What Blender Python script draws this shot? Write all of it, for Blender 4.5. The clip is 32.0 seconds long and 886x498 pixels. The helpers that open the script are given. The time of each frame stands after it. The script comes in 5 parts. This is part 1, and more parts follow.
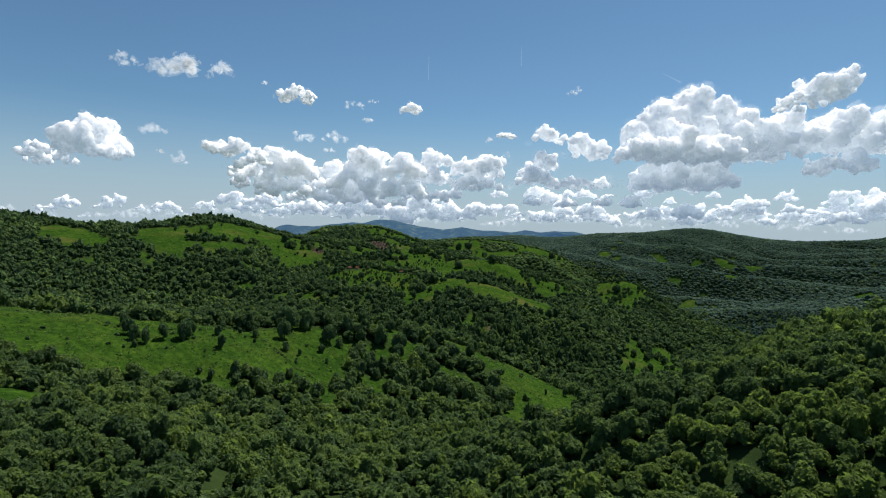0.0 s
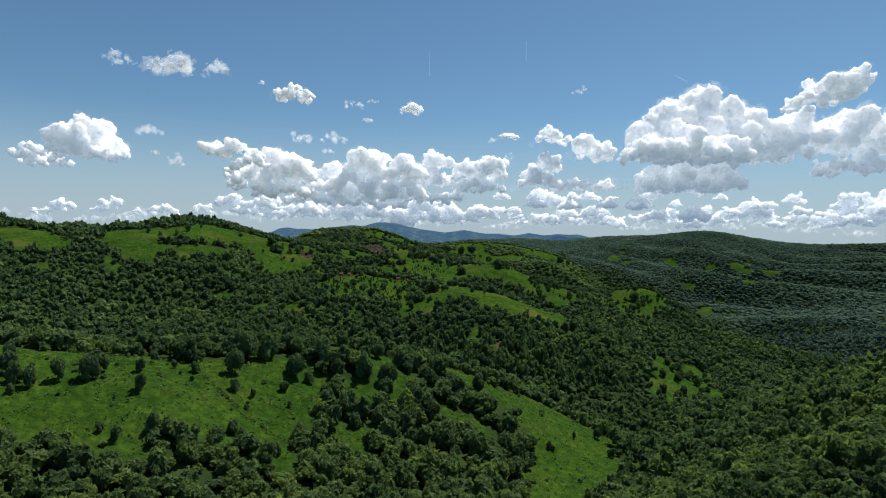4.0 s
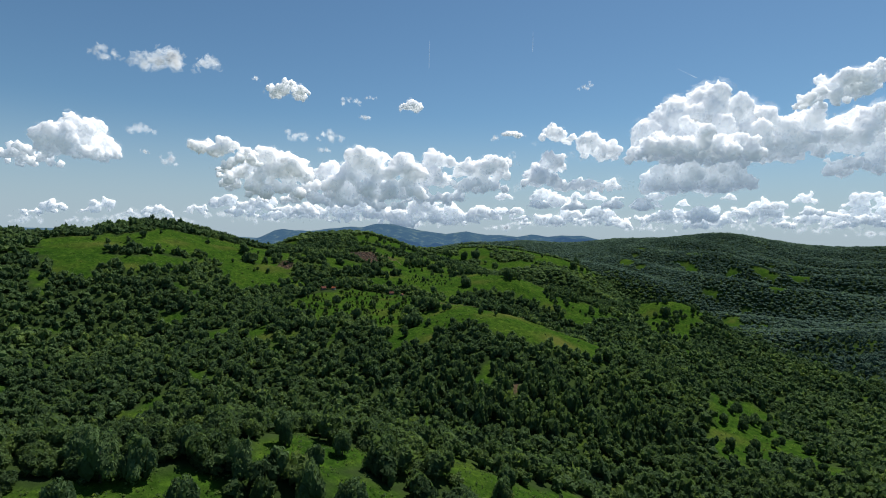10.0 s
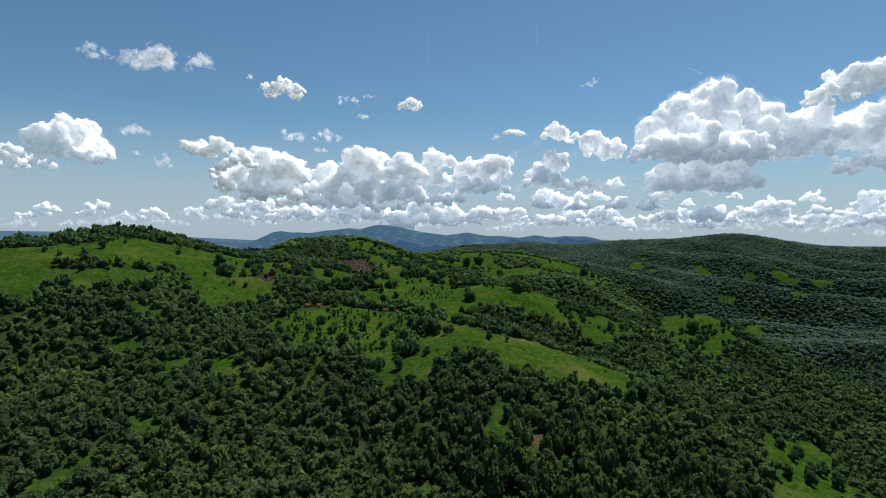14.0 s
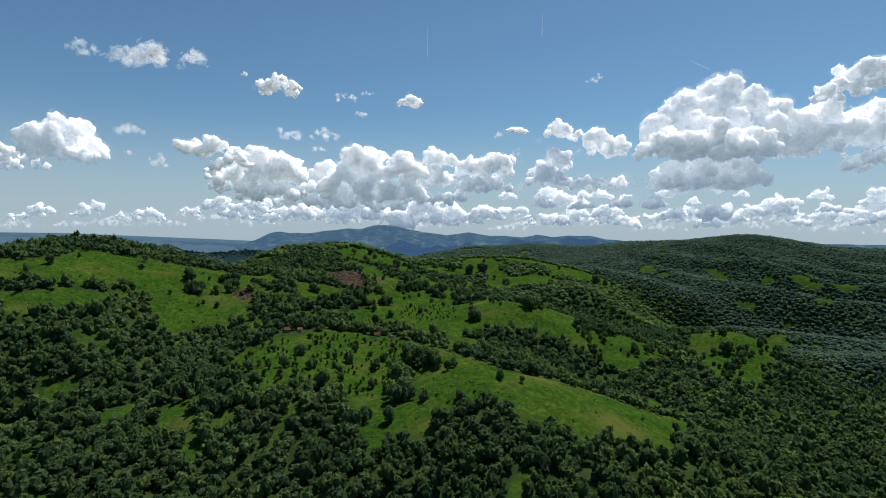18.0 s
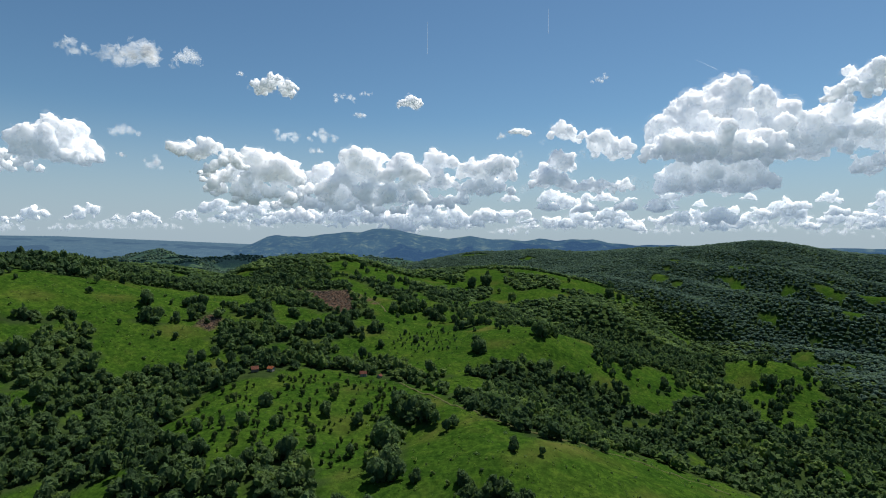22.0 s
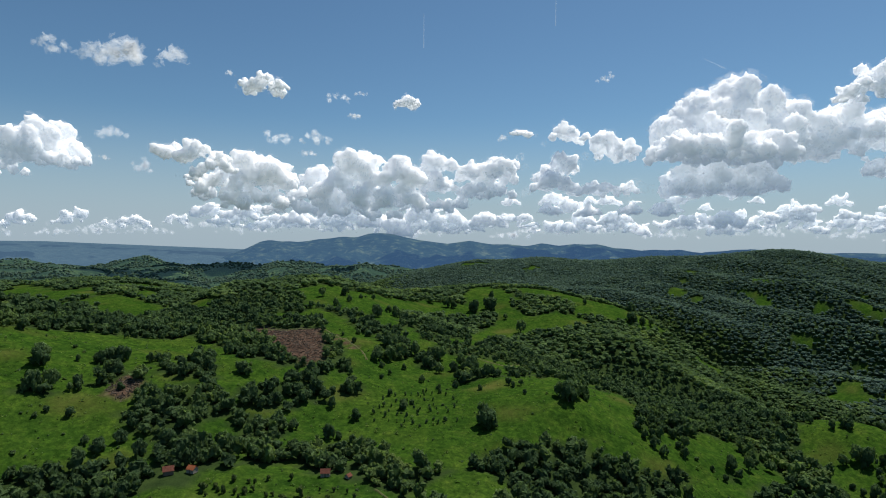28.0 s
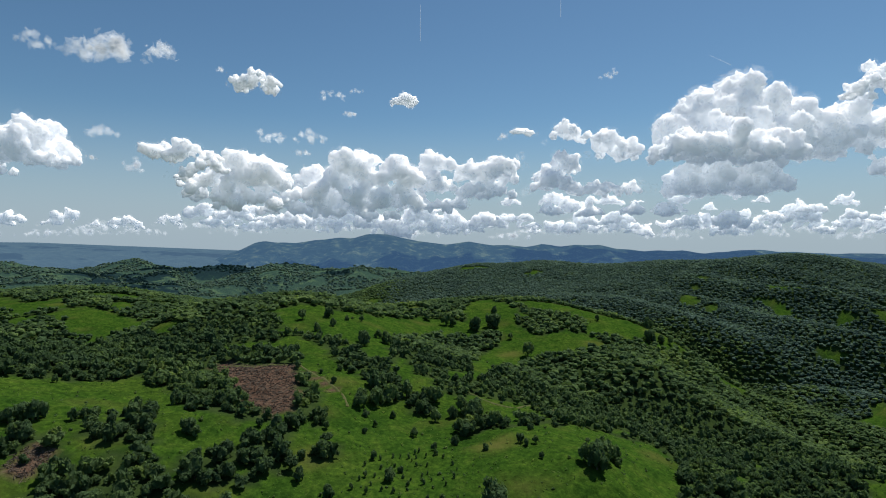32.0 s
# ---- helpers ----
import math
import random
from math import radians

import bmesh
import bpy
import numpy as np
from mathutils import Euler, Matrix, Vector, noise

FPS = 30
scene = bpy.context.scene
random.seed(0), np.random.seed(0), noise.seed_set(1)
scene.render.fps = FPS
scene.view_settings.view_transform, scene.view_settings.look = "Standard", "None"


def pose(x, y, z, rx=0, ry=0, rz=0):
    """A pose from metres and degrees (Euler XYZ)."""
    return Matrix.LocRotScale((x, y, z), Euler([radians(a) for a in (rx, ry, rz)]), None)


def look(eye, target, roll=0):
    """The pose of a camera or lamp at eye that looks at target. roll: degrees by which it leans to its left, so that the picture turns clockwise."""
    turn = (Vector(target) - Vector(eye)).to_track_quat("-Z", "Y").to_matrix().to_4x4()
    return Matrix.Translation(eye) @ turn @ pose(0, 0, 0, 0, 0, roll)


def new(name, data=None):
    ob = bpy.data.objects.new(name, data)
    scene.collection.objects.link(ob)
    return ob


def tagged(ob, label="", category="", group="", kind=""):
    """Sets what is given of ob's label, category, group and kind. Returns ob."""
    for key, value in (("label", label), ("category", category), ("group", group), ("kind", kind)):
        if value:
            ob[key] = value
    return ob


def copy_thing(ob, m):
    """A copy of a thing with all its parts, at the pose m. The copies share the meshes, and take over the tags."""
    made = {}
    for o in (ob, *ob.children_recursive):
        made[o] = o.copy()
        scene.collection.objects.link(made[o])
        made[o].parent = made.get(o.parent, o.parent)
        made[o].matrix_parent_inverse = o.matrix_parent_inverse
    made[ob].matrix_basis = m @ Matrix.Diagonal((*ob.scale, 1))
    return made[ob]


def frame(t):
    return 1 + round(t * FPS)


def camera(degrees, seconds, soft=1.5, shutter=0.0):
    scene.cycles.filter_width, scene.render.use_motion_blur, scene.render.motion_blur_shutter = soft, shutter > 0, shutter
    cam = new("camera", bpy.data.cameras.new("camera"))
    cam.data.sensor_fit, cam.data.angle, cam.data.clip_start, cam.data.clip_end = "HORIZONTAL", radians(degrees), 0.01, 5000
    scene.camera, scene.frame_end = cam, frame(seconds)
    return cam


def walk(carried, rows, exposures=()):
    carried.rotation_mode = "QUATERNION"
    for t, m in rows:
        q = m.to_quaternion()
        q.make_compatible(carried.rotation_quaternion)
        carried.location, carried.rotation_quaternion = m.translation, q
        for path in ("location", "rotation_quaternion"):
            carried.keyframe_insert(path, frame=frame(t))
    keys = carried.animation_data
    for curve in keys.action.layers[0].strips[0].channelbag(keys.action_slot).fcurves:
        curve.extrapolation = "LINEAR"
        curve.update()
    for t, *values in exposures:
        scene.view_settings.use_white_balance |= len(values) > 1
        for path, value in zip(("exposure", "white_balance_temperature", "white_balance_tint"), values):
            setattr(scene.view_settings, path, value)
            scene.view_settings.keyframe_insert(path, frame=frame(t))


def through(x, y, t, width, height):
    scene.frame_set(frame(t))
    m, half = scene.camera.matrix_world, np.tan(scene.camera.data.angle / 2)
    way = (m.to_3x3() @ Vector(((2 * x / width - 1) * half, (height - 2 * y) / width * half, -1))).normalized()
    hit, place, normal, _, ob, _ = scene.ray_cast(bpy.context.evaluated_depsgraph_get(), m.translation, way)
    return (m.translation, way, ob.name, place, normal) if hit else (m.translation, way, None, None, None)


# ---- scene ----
cam = camera(72.9, 32.0, soft=1.0)
PATH = [
    (0, (-1.975, 0.359, -7.426), (-1.962, 2.358, -7.486), 1.1),
    (3, (-0.727, 64.039, -8.691), (-0.72, 66.038, -8.742), 1.1),
    (6, (-1.654, 127.226, -7.537), (-1.646, 129.226, -7.586), 1.0),
    (9, (-1.625, 189.859, -4.069), (-1.618, 191.859, -4.117), 1.0),
    (11, (-1.12, 230.915, 0.741), (-1.119, 232.914, 0.693), 0.9),
    (13, (-1.488, 273.188, 4.462), (-1.487, 275.187, 4.415), 0.7),
    (17, (-1.599, 356.991, 15.185), (-1.598, 358.99, 15.133), 0.5),
    (19, (-0.242, 397.837, 22.175), (-0.246, 399.836, 22.121), 0.4),
    (21, (0.263, 440.195, 28.628), (0.258, 442.195, 28.578), 0.5),
    (23, (0.962, 481.96, 35.266), (0.954, 483.959, 35.219), 0.4),
    (25, (1.095, 525.795, 41.882), (1.089, 527.794, 41.836), 0.3),
    (28, (2.234, 588.635, 52.262), (2.231, 590.634, 52.22), 0.4),
    (30, (2.627, 628.414, 60.419), (2.627, 630.413, 60.373), 0.4),
    (32, (3.416, 671.5, 67.042), (3.417, 673.499, 66.995), 0.3),
]
walk(cam, [(t, look(eye, target, roll)) for t, eye, target, roll in PATH], [(0, 0.03), (8, 0.0), (16, -0.02), (24, -0.06), (32, -0.12)])

# ---- light: a high summer sun ahead and to the right, and a clear sky ----
SUN_AZIMUTH, SUN_HEIGHT = 40, 62
world = bpy.data.worlds.new("summer_sky")
scene.world = world
world.use_nodes = True
sky = world.node_tree.nodes.new("ShaderNodeTexSky")
sky.sky_type, sky.sun_disc = "NISHITA", False
sky.sun_elevation, sky.sun_rotation = radians(SUN_HEIGHT), radians(SUN_AZIMUTH)
sky.altitude, sky.air_density, sky.dust_density, sky.ozone_density = 900, 1.0, 0.7, 4.0
background = world.node_tree.nodes["Background"]
background.inputs["Strength"].default_value = 0.084
clear_air = world.node_tree.nodes.new("ShaderNodeMix")
clear_air.data_type, clear_air.blend_type = "RGBA", "MULTIPLY"
clear_air.inputs[0].default_value, clear_air.inputs[7].default_value = 1.0, (0.81, 1.01, 1.02, 1)
world.node_tree.links.new(sky.outputs[0], clear_air.inputs[6])
haze, up, away = (world.node_tree.nodes.new("ShaderNode" + k) for k in ("Mix", "SeparateXYZ", "MapRange"))
haze.data_type = "RGBA"
haze.inputs[7].default_value = (4.7, 5.9, 7.0, 1)
away.interpolation_type = "SMOOTHSTEP"
away.inputs["From Min"].default_value, away.inputs["From Max"].default_value = 0.0, 0.2
away.inputs["To Min"].default_value, away.inputs["To Max"].default_value = 0.85, 0.0
world.node_tree.links.new(world.node_tree.nodes.new("ShaderNodeTexCoord").outputs["Generated"], up.inputs[0])
world.node_tree.links.new(up.outputs["Z"], away.inputs["Value"])
world.node_tree.links.new(away.outputs[0], haze.inputs[0])
world.node_tree.links.new(clear_air.outputs[2], haze.inputs[6])
world.node_tree.links.new(haze.outputs[2], background.inputs["Color"])
sun_from = Vector((math.sin(radians(SUN_AZIMUTH)) * math.cos(radians(SUN_HEIGHT)), math.cos(radians(SUN_AZIMUTH)) * math.cos(radians(SUN_HEIGHT)), math.sin(radians(SUN_HEIGHT))))
sun = new("sun", bpy.data.lights.new("sun", "SUN"))
sun.data.energy, sun.data.angle, sun.data.color = 5.0, radians(0.55), (1.0, 0.95, 0.87)
sun.matrix_world = look(sun_from * 3000, (0, 0, 0))

# ---- materials ----


def material(name):
    m = bpy.data.materials.new(name)
    m.use_nodes = True
    m.node_tree.nodes.clear()
    return m, m.node_tree.nodes, m.node_tree.links


def node(nodes, kind, **values):
    n = nodes.new("ShaderNode" + kind)
    for key, value in values.items():
        n.inputs[key.replace("_", " ")].default_value = value
    return n


def noise_at(nodes, links, size, detail=4.0, rough=0.55, source=None):
    """Noise whose blobs are about size metres across, on the object's own coordinates."""
    if source is None:
        source = nodes.new("ShaderNodeTexCoord").outputs["Object"]
    n = node(nodes, "TexNoise", Scale=1.0 / size, Detail=detail, Roughness=rough)
    links.new(source, n.inputs["Vector"])
    return n.outputs["Fac"]


def ramp(nodes, links, fac, *stops):
    r = nodes.new("ShaderNodeValToRGB")
    while len(r.color_ramp.elements) < len(stops):
        r.color_ramp.elements.new(0.5)
    for e, (at, colour) in zip(r.color_ramp.elements, stops):
        e.position, e.color = at, (*colour, 1)
    links.new(fac, r.inputs["Fac"])
    return r.outputs["Color"]


def mixed(nodes, links, fac, a, b, how="MIX"):
    m = nodes.new("ShaderNodeMix")
    m.data_type, m.blend_type = "RGBA", how
    for slot, value in ((0, fac), (6, a), (7, b)):
        if hasattr(value, "is_output"):
            links.new(value, m.inputs[slot])
        else:
            m.inputs[slot].default_value = value if slot == 0 else (*value, 1)
    return m.outputs[2]


def value_of(nodes, name):
    a = nodes.new("ShaderNodeAttribute")
    a.attribute_name = name
    return a.outputs["Fac"]


def finish(m, nodes, links, colour, rough=0.9, bump=None, strength=0.5, distance=0.3, gloss=0.2):
    b = node(nodes, "BsdfPrincipled", Roughness=rough)
    b.inputs["Specular IOR Level"].default_value = gloss
    if hasattr(colour, "is_output"):
        links.new(colour, b.inputs["Base Color"])
    else:
        b.inputs["Base Color"].default_value = (*colour, 1)
    if bump is not None:
        n = node(nodes, "Bump", Strength=strength, Distance=distance)
        links.new(bump, n.inputs["Height"])
        links.new(n.outputs[0], b.inputs["Normal"])
    out = nodes.new("ShaderNodeOutputMaterial")
    links.new(b.outputs[0], out.inputs["Surface"])
    return m


def ground_material():
    m, nodes, links = material("hill_ground")
    wide, middle, fine = noise_at(nodes, links, 60), noise_at(nodes, links, 11, 6), noise_at(nodes, links, 1.6, 5, 0.7)
    grass = ramp(nodes, links, wide, (0.3, (0.022, 0.052, 0.009)), (0.5, (0.036, 0.073, 0.011)), (0.7, (0.058, 0.088, 0.015)))
    tufts = ramp(nodes, links, middle, (0.36, (0.018, 0.043, 0.008)), (0.52, (0.038, 0.074, 0.011)), (0.7, (0.066, 0.092, 0.018)))
    grass = mixed(nodes, links, 0.5, grass, tufts)
    blades = ramp(nodes, links, fine, (0.3, (0.62, 0.64, 0.6)), (0.62, (1.1, 1.08, 1.0)))
    grass = mixed(nodes, links, 0.8, grass, blades, "MULTIPLY")
    mottle = ramp(nodes, links, noise_at(nodes, links, 3.4, 5, 0.7), (0.34, (0.52, 0.6, 0.56)), (0.5, (1.0, 1.0, 1.0)), (0.66, (1.7, 1.55, 1.3)))
    grass = mixed(nodes, links, 0.9, grass, mottle, "MULTIPLY")
    grass = mixed(nodes, links, 1.0, grass, (0.92, 1.05, 0.98), "MULTIPLY")
    straw = ramp(nodes, links, middle, (0.3, (0.075, 0.09, 0.018)), (0.7, (0.12, 0.11, 0.035)))
    grass = mixed(nodes, links, value_of(nodes, "dry"), grass, straw)
    litter = ramp(nodes, links, middle, (0.3, (0.02, 0.036, 0.012)), (0.7, (0.042, 0.068, 0.02)))
    colour = mixed(nodes, links, value_of(nodes, "grass"), litter, grass)
    earth = ramp(nodes, links, noise_at(nodes, links, 3.2, 7, 0.8), (0.36, (0.04, 0.026, 0.02)), (0.49, (0.09, 0.056, 0.04)), (0.62, (0.135, 0.094, 0.066)), (0.7, (0.075, 0.1, 0.034)))
    colour = mixed(nodes, links, value_of(nodes, "bare"), colour, earth)
    return finish(m, nodes, links, colour, 1.0, fine, 0.9, 0.5, 0.0)


def leaf_material(name, dark, mid, light, through=0.42, grain=0.9):
    m, nodes, links = material(name)
    colour = ramp(nodes, links, value_of(nodes, "tint"), (0.0, dark), (0.5, mid), (1.0, light))
    island = nodes.new("ShaderNodeNewGeometry").outputs["Random Per Island"]
    shade = ramp(nodes, links, island, (0.0, (0.78, 0.8, 0.78)), (1.0, (1.16, 1.14, 1.08)))
    colour = mixed(nodes, links, 1.0, colour, shade, "MULTIPLY")
    fine = noise_at(nodes, links, 1.4, 6, 0.8)
    speck = ramp(nodes, links, fine, (0.34, (0.66, 0.68, 0.7)), (0.5, (1.0, 1.0, 1.0)), (0.66, (1.5, 1.46, 1.3)))
    colour = mixed(nodes, links, grain, colour, speck, "MULTIPLY")
    relief = node(nodes, "Bump", Strength=1.0, Distance=1.3)
    links.new(fine, relief.inputs["Height"])
    d, t = nodes.new("ShaderNodeBsdfDiffuse"), nodes.new("ShaderNodeBsdfTranslucent")
    links.new(colour, d.inputs[0])
    links.new(mixed(nodes, links, 1.0, colour, (1.1, 1.15, 0.7), "MULTIPLY"), t.inputs[0])
    links.new(relief.outputs[0], d.inputs["Normal"])
    both = nodes.new("ShaderNodeMixShader")
    both.inputs[0].default_value = through
    links.new(d.outputs[0], both.inputs[1])
    links.new(t.outputs[0], both.inputs[2])
    out = nodes.new("ShaderNodeOutputMaterial")
    links.new(both.outputs[0], out.inputs["Surface"])
    return m


def plain_material(name, a, b, size, rough=0.85):
    m, nodes, links = material(name)
    n = noise_at(nodes, links, size, 5, 0.65)
    return finish(m, nodes, links, ramp(nodes, links, n, (0.3, a), (0.7, b)), rough, n, 0.4, size * 0.1)


def cloud_material(name, thin, white=(0.99, 0.99, 0.99)):
    """White vapour in which sunlight wanders far, with an added glow for scattered light; thin: how much of it lets the
    sky through.
    """
    m, nodes, links = material(name)
    glow = ((0.76, 0.88, 1.0, 1), 0.15)
    if not thin:
        b = node(nodes, "BsdfPrincipled", Roughness=1.0)
        b.inputs["Specular IOR Level"].default_value = 0.0
        b.inputs["Base Color"].default_value = (*white, 1)
        b.inputs["Subsurface Weight"].default_value = 1.0
        b.inputs["Subsurface Radius"].default_value = (1, 1, 1)
        b.inputs["Subsurface Scale"].default_value = 120.0
        b.inputs["Emission Color"].default_value, b.inputs["Emission Strength"].default_value = glow
        relief = node(nodes, "Bump", Strength=0.3, Distance=14.0)
        links.new(noise_at(nodes, links, 60, 4, 0.55), relief.inputs["Height"])
        links.new(relief.outputs[0], b.inputs["Normal"])
        surface = b
    else:
        d, t, e, clear = (nodes.new("ShaderNode" + k) for k in ("BsdfDiffuse", "BsdfTranslucent", "Emission", "BsdfTransparent"))
        both, lit, surface = nodes.new("ShaderNodeMixShader"), nodes.new("ShaderNodeAddShader"), nodes.new("ShaderNodeMixShader")
        d.inputs[0].default_value = t.inputs[0].default_value = (0.98, 0.98, 0.98, 1)
        e.inputs[0].default_value, e.inputs[1].default_value = glow
        both.inputs[0].default_value, surface.inputs[0].default_value = 0.5, thin
        for a, b, k in ((d, both, 1), (t, both, 2), (both, lit, 0), (e, lit, 1), (lit, surface, 1), (clear, surface, 2)):
            links.new(a.outputs[0], b.inputs[k])
    out = nodes.new("ShaderNodeOutputMaterial")
    links.new(surface.outputs[0], out.inputs["Surface"])
    return m


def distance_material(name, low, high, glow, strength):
    """Far country whose haze is a bluish glow added to the surface."""
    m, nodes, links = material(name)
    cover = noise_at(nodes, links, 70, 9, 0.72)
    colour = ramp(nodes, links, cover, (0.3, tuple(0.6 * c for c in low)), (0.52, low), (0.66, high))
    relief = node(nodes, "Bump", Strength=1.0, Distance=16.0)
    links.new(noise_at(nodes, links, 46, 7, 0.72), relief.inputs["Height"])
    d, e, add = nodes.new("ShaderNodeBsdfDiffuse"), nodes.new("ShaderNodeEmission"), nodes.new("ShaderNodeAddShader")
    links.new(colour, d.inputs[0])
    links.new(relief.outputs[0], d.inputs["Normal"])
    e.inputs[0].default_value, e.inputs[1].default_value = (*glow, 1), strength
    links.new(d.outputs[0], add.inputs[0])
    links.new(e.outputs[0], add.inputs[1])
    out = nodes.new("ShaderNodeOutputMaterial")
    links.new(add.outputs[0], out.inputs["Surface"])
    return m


GROUND = ground_material()
LEAVES = leaf_material("broad_leaves", (0.078, 0.132, 0.066), (0.135, 0.21, 0.088), (0.23, 0.315, 0.088))
# Far trees: the haze of the air is put into the leaf colour.
HAZED_LEAVES = leaf_material("haze_tinted_leaves", (0.098, 0.158, 0.138), (0.13, 0.2, 0.165), (0.165, 0.245, 0.165), 0.42, 0.5)
FRUIT_LEAVES = leaf_material("orchard_leaves", (0.065, 0.105, 0.042), (0.085, 0.13, 0.05), (0.11, 0.155, 0.056))
PATH_EARTH = plain_material("trodden_path", (0.055, 0.078, 0.02), (0.105, 0.102, 0.04), 2.2, 1.0)
BARK = plain_material("bark", (0.05, 0.038, 0.028), (0.13, 0.105, 0.08), 0.4)
ROOF_RED = plain_material("weathered_red_tiles", (0.1, 0.036, 0.024), (0.19, 0.07, 0.045), 0.5)
ROOF_ORANGE = plain_material("new_orange_tiles", (0.3, 0.09, 0.035), (0.4, 0.14, 0.06), 0.5)
PLASTER = plain_material("dull_plaster", (0.2, 0.18, 0.15), (0.34, 0.31, 0.26), 0.7)
BOARDS = plain_material("grey_boards", (0.1, 0.08, 0.06), (0.22, 0.18, 0.14), 0.3)
# CLOUD_FAR is greyed towards blue in its base colour to imitate haze.
CLOUD, CLOUD_FAR, CLOUD_VEIL, CLOUD_WISP = cloud_material("cloud", 0), cloud_material("far_cloud", 0, (0.84, 0.87, 0.9)), cloud_material("cloud_veil", 0.9), cloud_material("cloud_wisp", 0.8)
# The three far grounds glow blue to stand in for hazy air.
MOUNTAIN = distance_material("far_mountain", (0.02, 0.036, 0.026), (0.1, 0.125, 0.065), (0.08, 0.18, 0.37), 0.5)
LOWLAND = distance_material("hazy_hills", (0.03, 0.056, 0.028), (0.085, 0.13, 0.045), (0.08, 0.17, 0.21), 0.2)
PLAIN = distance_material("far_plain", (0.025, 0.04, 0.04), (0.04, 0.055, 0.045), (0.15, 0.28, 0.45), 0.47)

# ---- mesh helpers ----


def mesh_of(name, verts, tris, mat, smooth=False, **values):
    """A mesh from arrays of places and triangles; values: numbers for each vertex."""
    me = bpy.data.meshes.new(name)
    verts, tris = np.ascontiguousarray(verts, np.float32), np.ascontiguousarray(tris, np.int32)
    me.vertices.add(len(verts))
    me.vertices.foreach_set("co", verts.ravel())
    me.loops.add(tris.size)
    me.loops.foreach_set("vertex_index", tris.ravel())
    me.polygons.add(len(tris))
    me.polygons.foreach_set("loop_start", np.arange(0, tris.size, 3, dtype=np.int32))
    me.polygons.foreach_set("use_smooth", np.full(len(tris), smooth))
    me.materials.append(mat)
    me.update(calc_edges=True)
    for key, numbers in values.items():
        me.attributes.new(key, "FLOAT", "POINT").data.foreach_set("value", np.ascontiguousarray(numbers, np.float32))
    me.validate()
    return me


def part(name, bm, mat, parent, label=""):
    me = bpy.data.meshes.new(name)
    bm.to_mesh(me)
    bm.free()
    me.materials.append(mat)
    ob = new(name, me)
    ob.parent = parent
    return tagged(ob, label)


def box(bm, x0, y0, z0, x1, y1, z1):
    m = Matrix.Translation(((x0 + x1) / 2, (y0 + y1) / 2, (z0 + z1) / 2)) @ Matrix.Diagonal((x1 - x0, y1 - y0, z1 - z0, 1))
    bmesh.ops.create_cube(bm, size=1, matrix=m)


def ball(level):
    bm = bmesh.new()
    bmesh.ops.create_icosphere(bm, subdivisions=level, radius=1)
    v, t = np.array([x.co[:] for x in bm.verts]), np.array([[x.index for x in f.verts] for f in bm.faces])
    bm.free()
    return v, t


BALL_1, BALL_2 = ball(1), ball(2)
DICE = (np.array([(1, 0, 0), (-1, 0, 0), (0, 1, 0), (0, -1, 0), (0, 0, 1), (0, 0, -1)], float) * 1.15,
        np.array([(0, 2, 4), (2, 1, 4), (1, 3, 4), (3, 0, 4), (2, 0, 5), (1, 2, 5), (3, 1, 5), (0, 3, 5)]))


def sheet(xs, ys, z_of):
    x, y = np.meshgrid(xs, ys)
    v = np.stack([x, y, z_of(x, y)], -1).reshape(-1, 3)
    a = (np.arange(len(ys) - 1)[:, None] * len(xs) + np.arange(len(xs) - 1)).ravel()
    n = len(xs)
    return v, np.r_[np.c_[a, a + 1, a + n + 1], np.c_[a, a + n + 1, a + n]]


def waves(x, y, size, seed):
    """Smooth unevenness between about -1 and 1."""
    rng = np.random.default_rng(seed)
    out = 0
    for k in range(7):
        a, p, s = rng.uniform(0, 6.28, 3)
        f = 6.28 / size * rng.uniform(0.6, 1.7)
        out = out + np.sin(f * (np.cos(a) * x + np.sin(a) * y) + p)
    return out / 3.2


# ---- the hills ----
# Spots on crest lines, slopes and valley floors of the hills, in metres, placed to fit the camera's view.
NEAR_SPUR = [(-700, 150, 25), (-420, 230, -18), (-260, 275, -44), (-165, 300, -61), (-115, 318, -68), (-117, 345, -69.5), (-73, 402, -67.5),
             (-103, 373, -68.5), (-46, 365, -85), (7, 392, -92), (23, 422, -92.5), (62, 455, -114), (-100, 295, -81), (-52, 331, -94), (-136, 271, -80)]
NEAR_HOLLOW = [(-68, 262, -98), (-4, 300, -110), (-87, 182, -74), (-87, 80, -70), (-250, 150, -48), (-300, 0, -30), (0, 150, -98), (0, -50, -95), (-100, -300, -60)]
RIGHT_SPUR = [(59, 190, -62), (148, 205, -45), (300, 220, -15), (550, 200, 20), (80, 60, -60), (300, 0, -20), (175, 300, -61), (202, 400, -85),
              (200, 463, -119), (168, 456, -141), (80, 350, -125), (380, 400, -70), (600, 520, -55), (350, 560, -120), (200, -300, -40)]
MAIN_VALLEY = [(105, 500, -143), (160, 560, -150), (240, 640, -158), (230, 664, -149), (142, 612, -140), (370, 895, -150), (290, 866, -134), (300, 720, -165), (430, 800, -172),
               (560, 862, -155), (668, 1258, -170), (550, 1075, -188), (799, 1384, -160), (930, 1620, -114), (720, 800, -105), (950, 900, -50), (1300, 800, 10), (1020, 1300, -115), (1350, 1500, -40)]
BACK_HOLLOW = [(-28, 505, -104), (-116, 608, -121), (-189, 577, -121), (-288, 570, -111), (66, 466, -114), (-26, 600, -122), (-140, 480, -112), (-420, 560, -75),
               (-208, 648, -101), (-156, 700, -97), (-175, 712, -98), (-287, 718, -99), (30, 540, -126)]
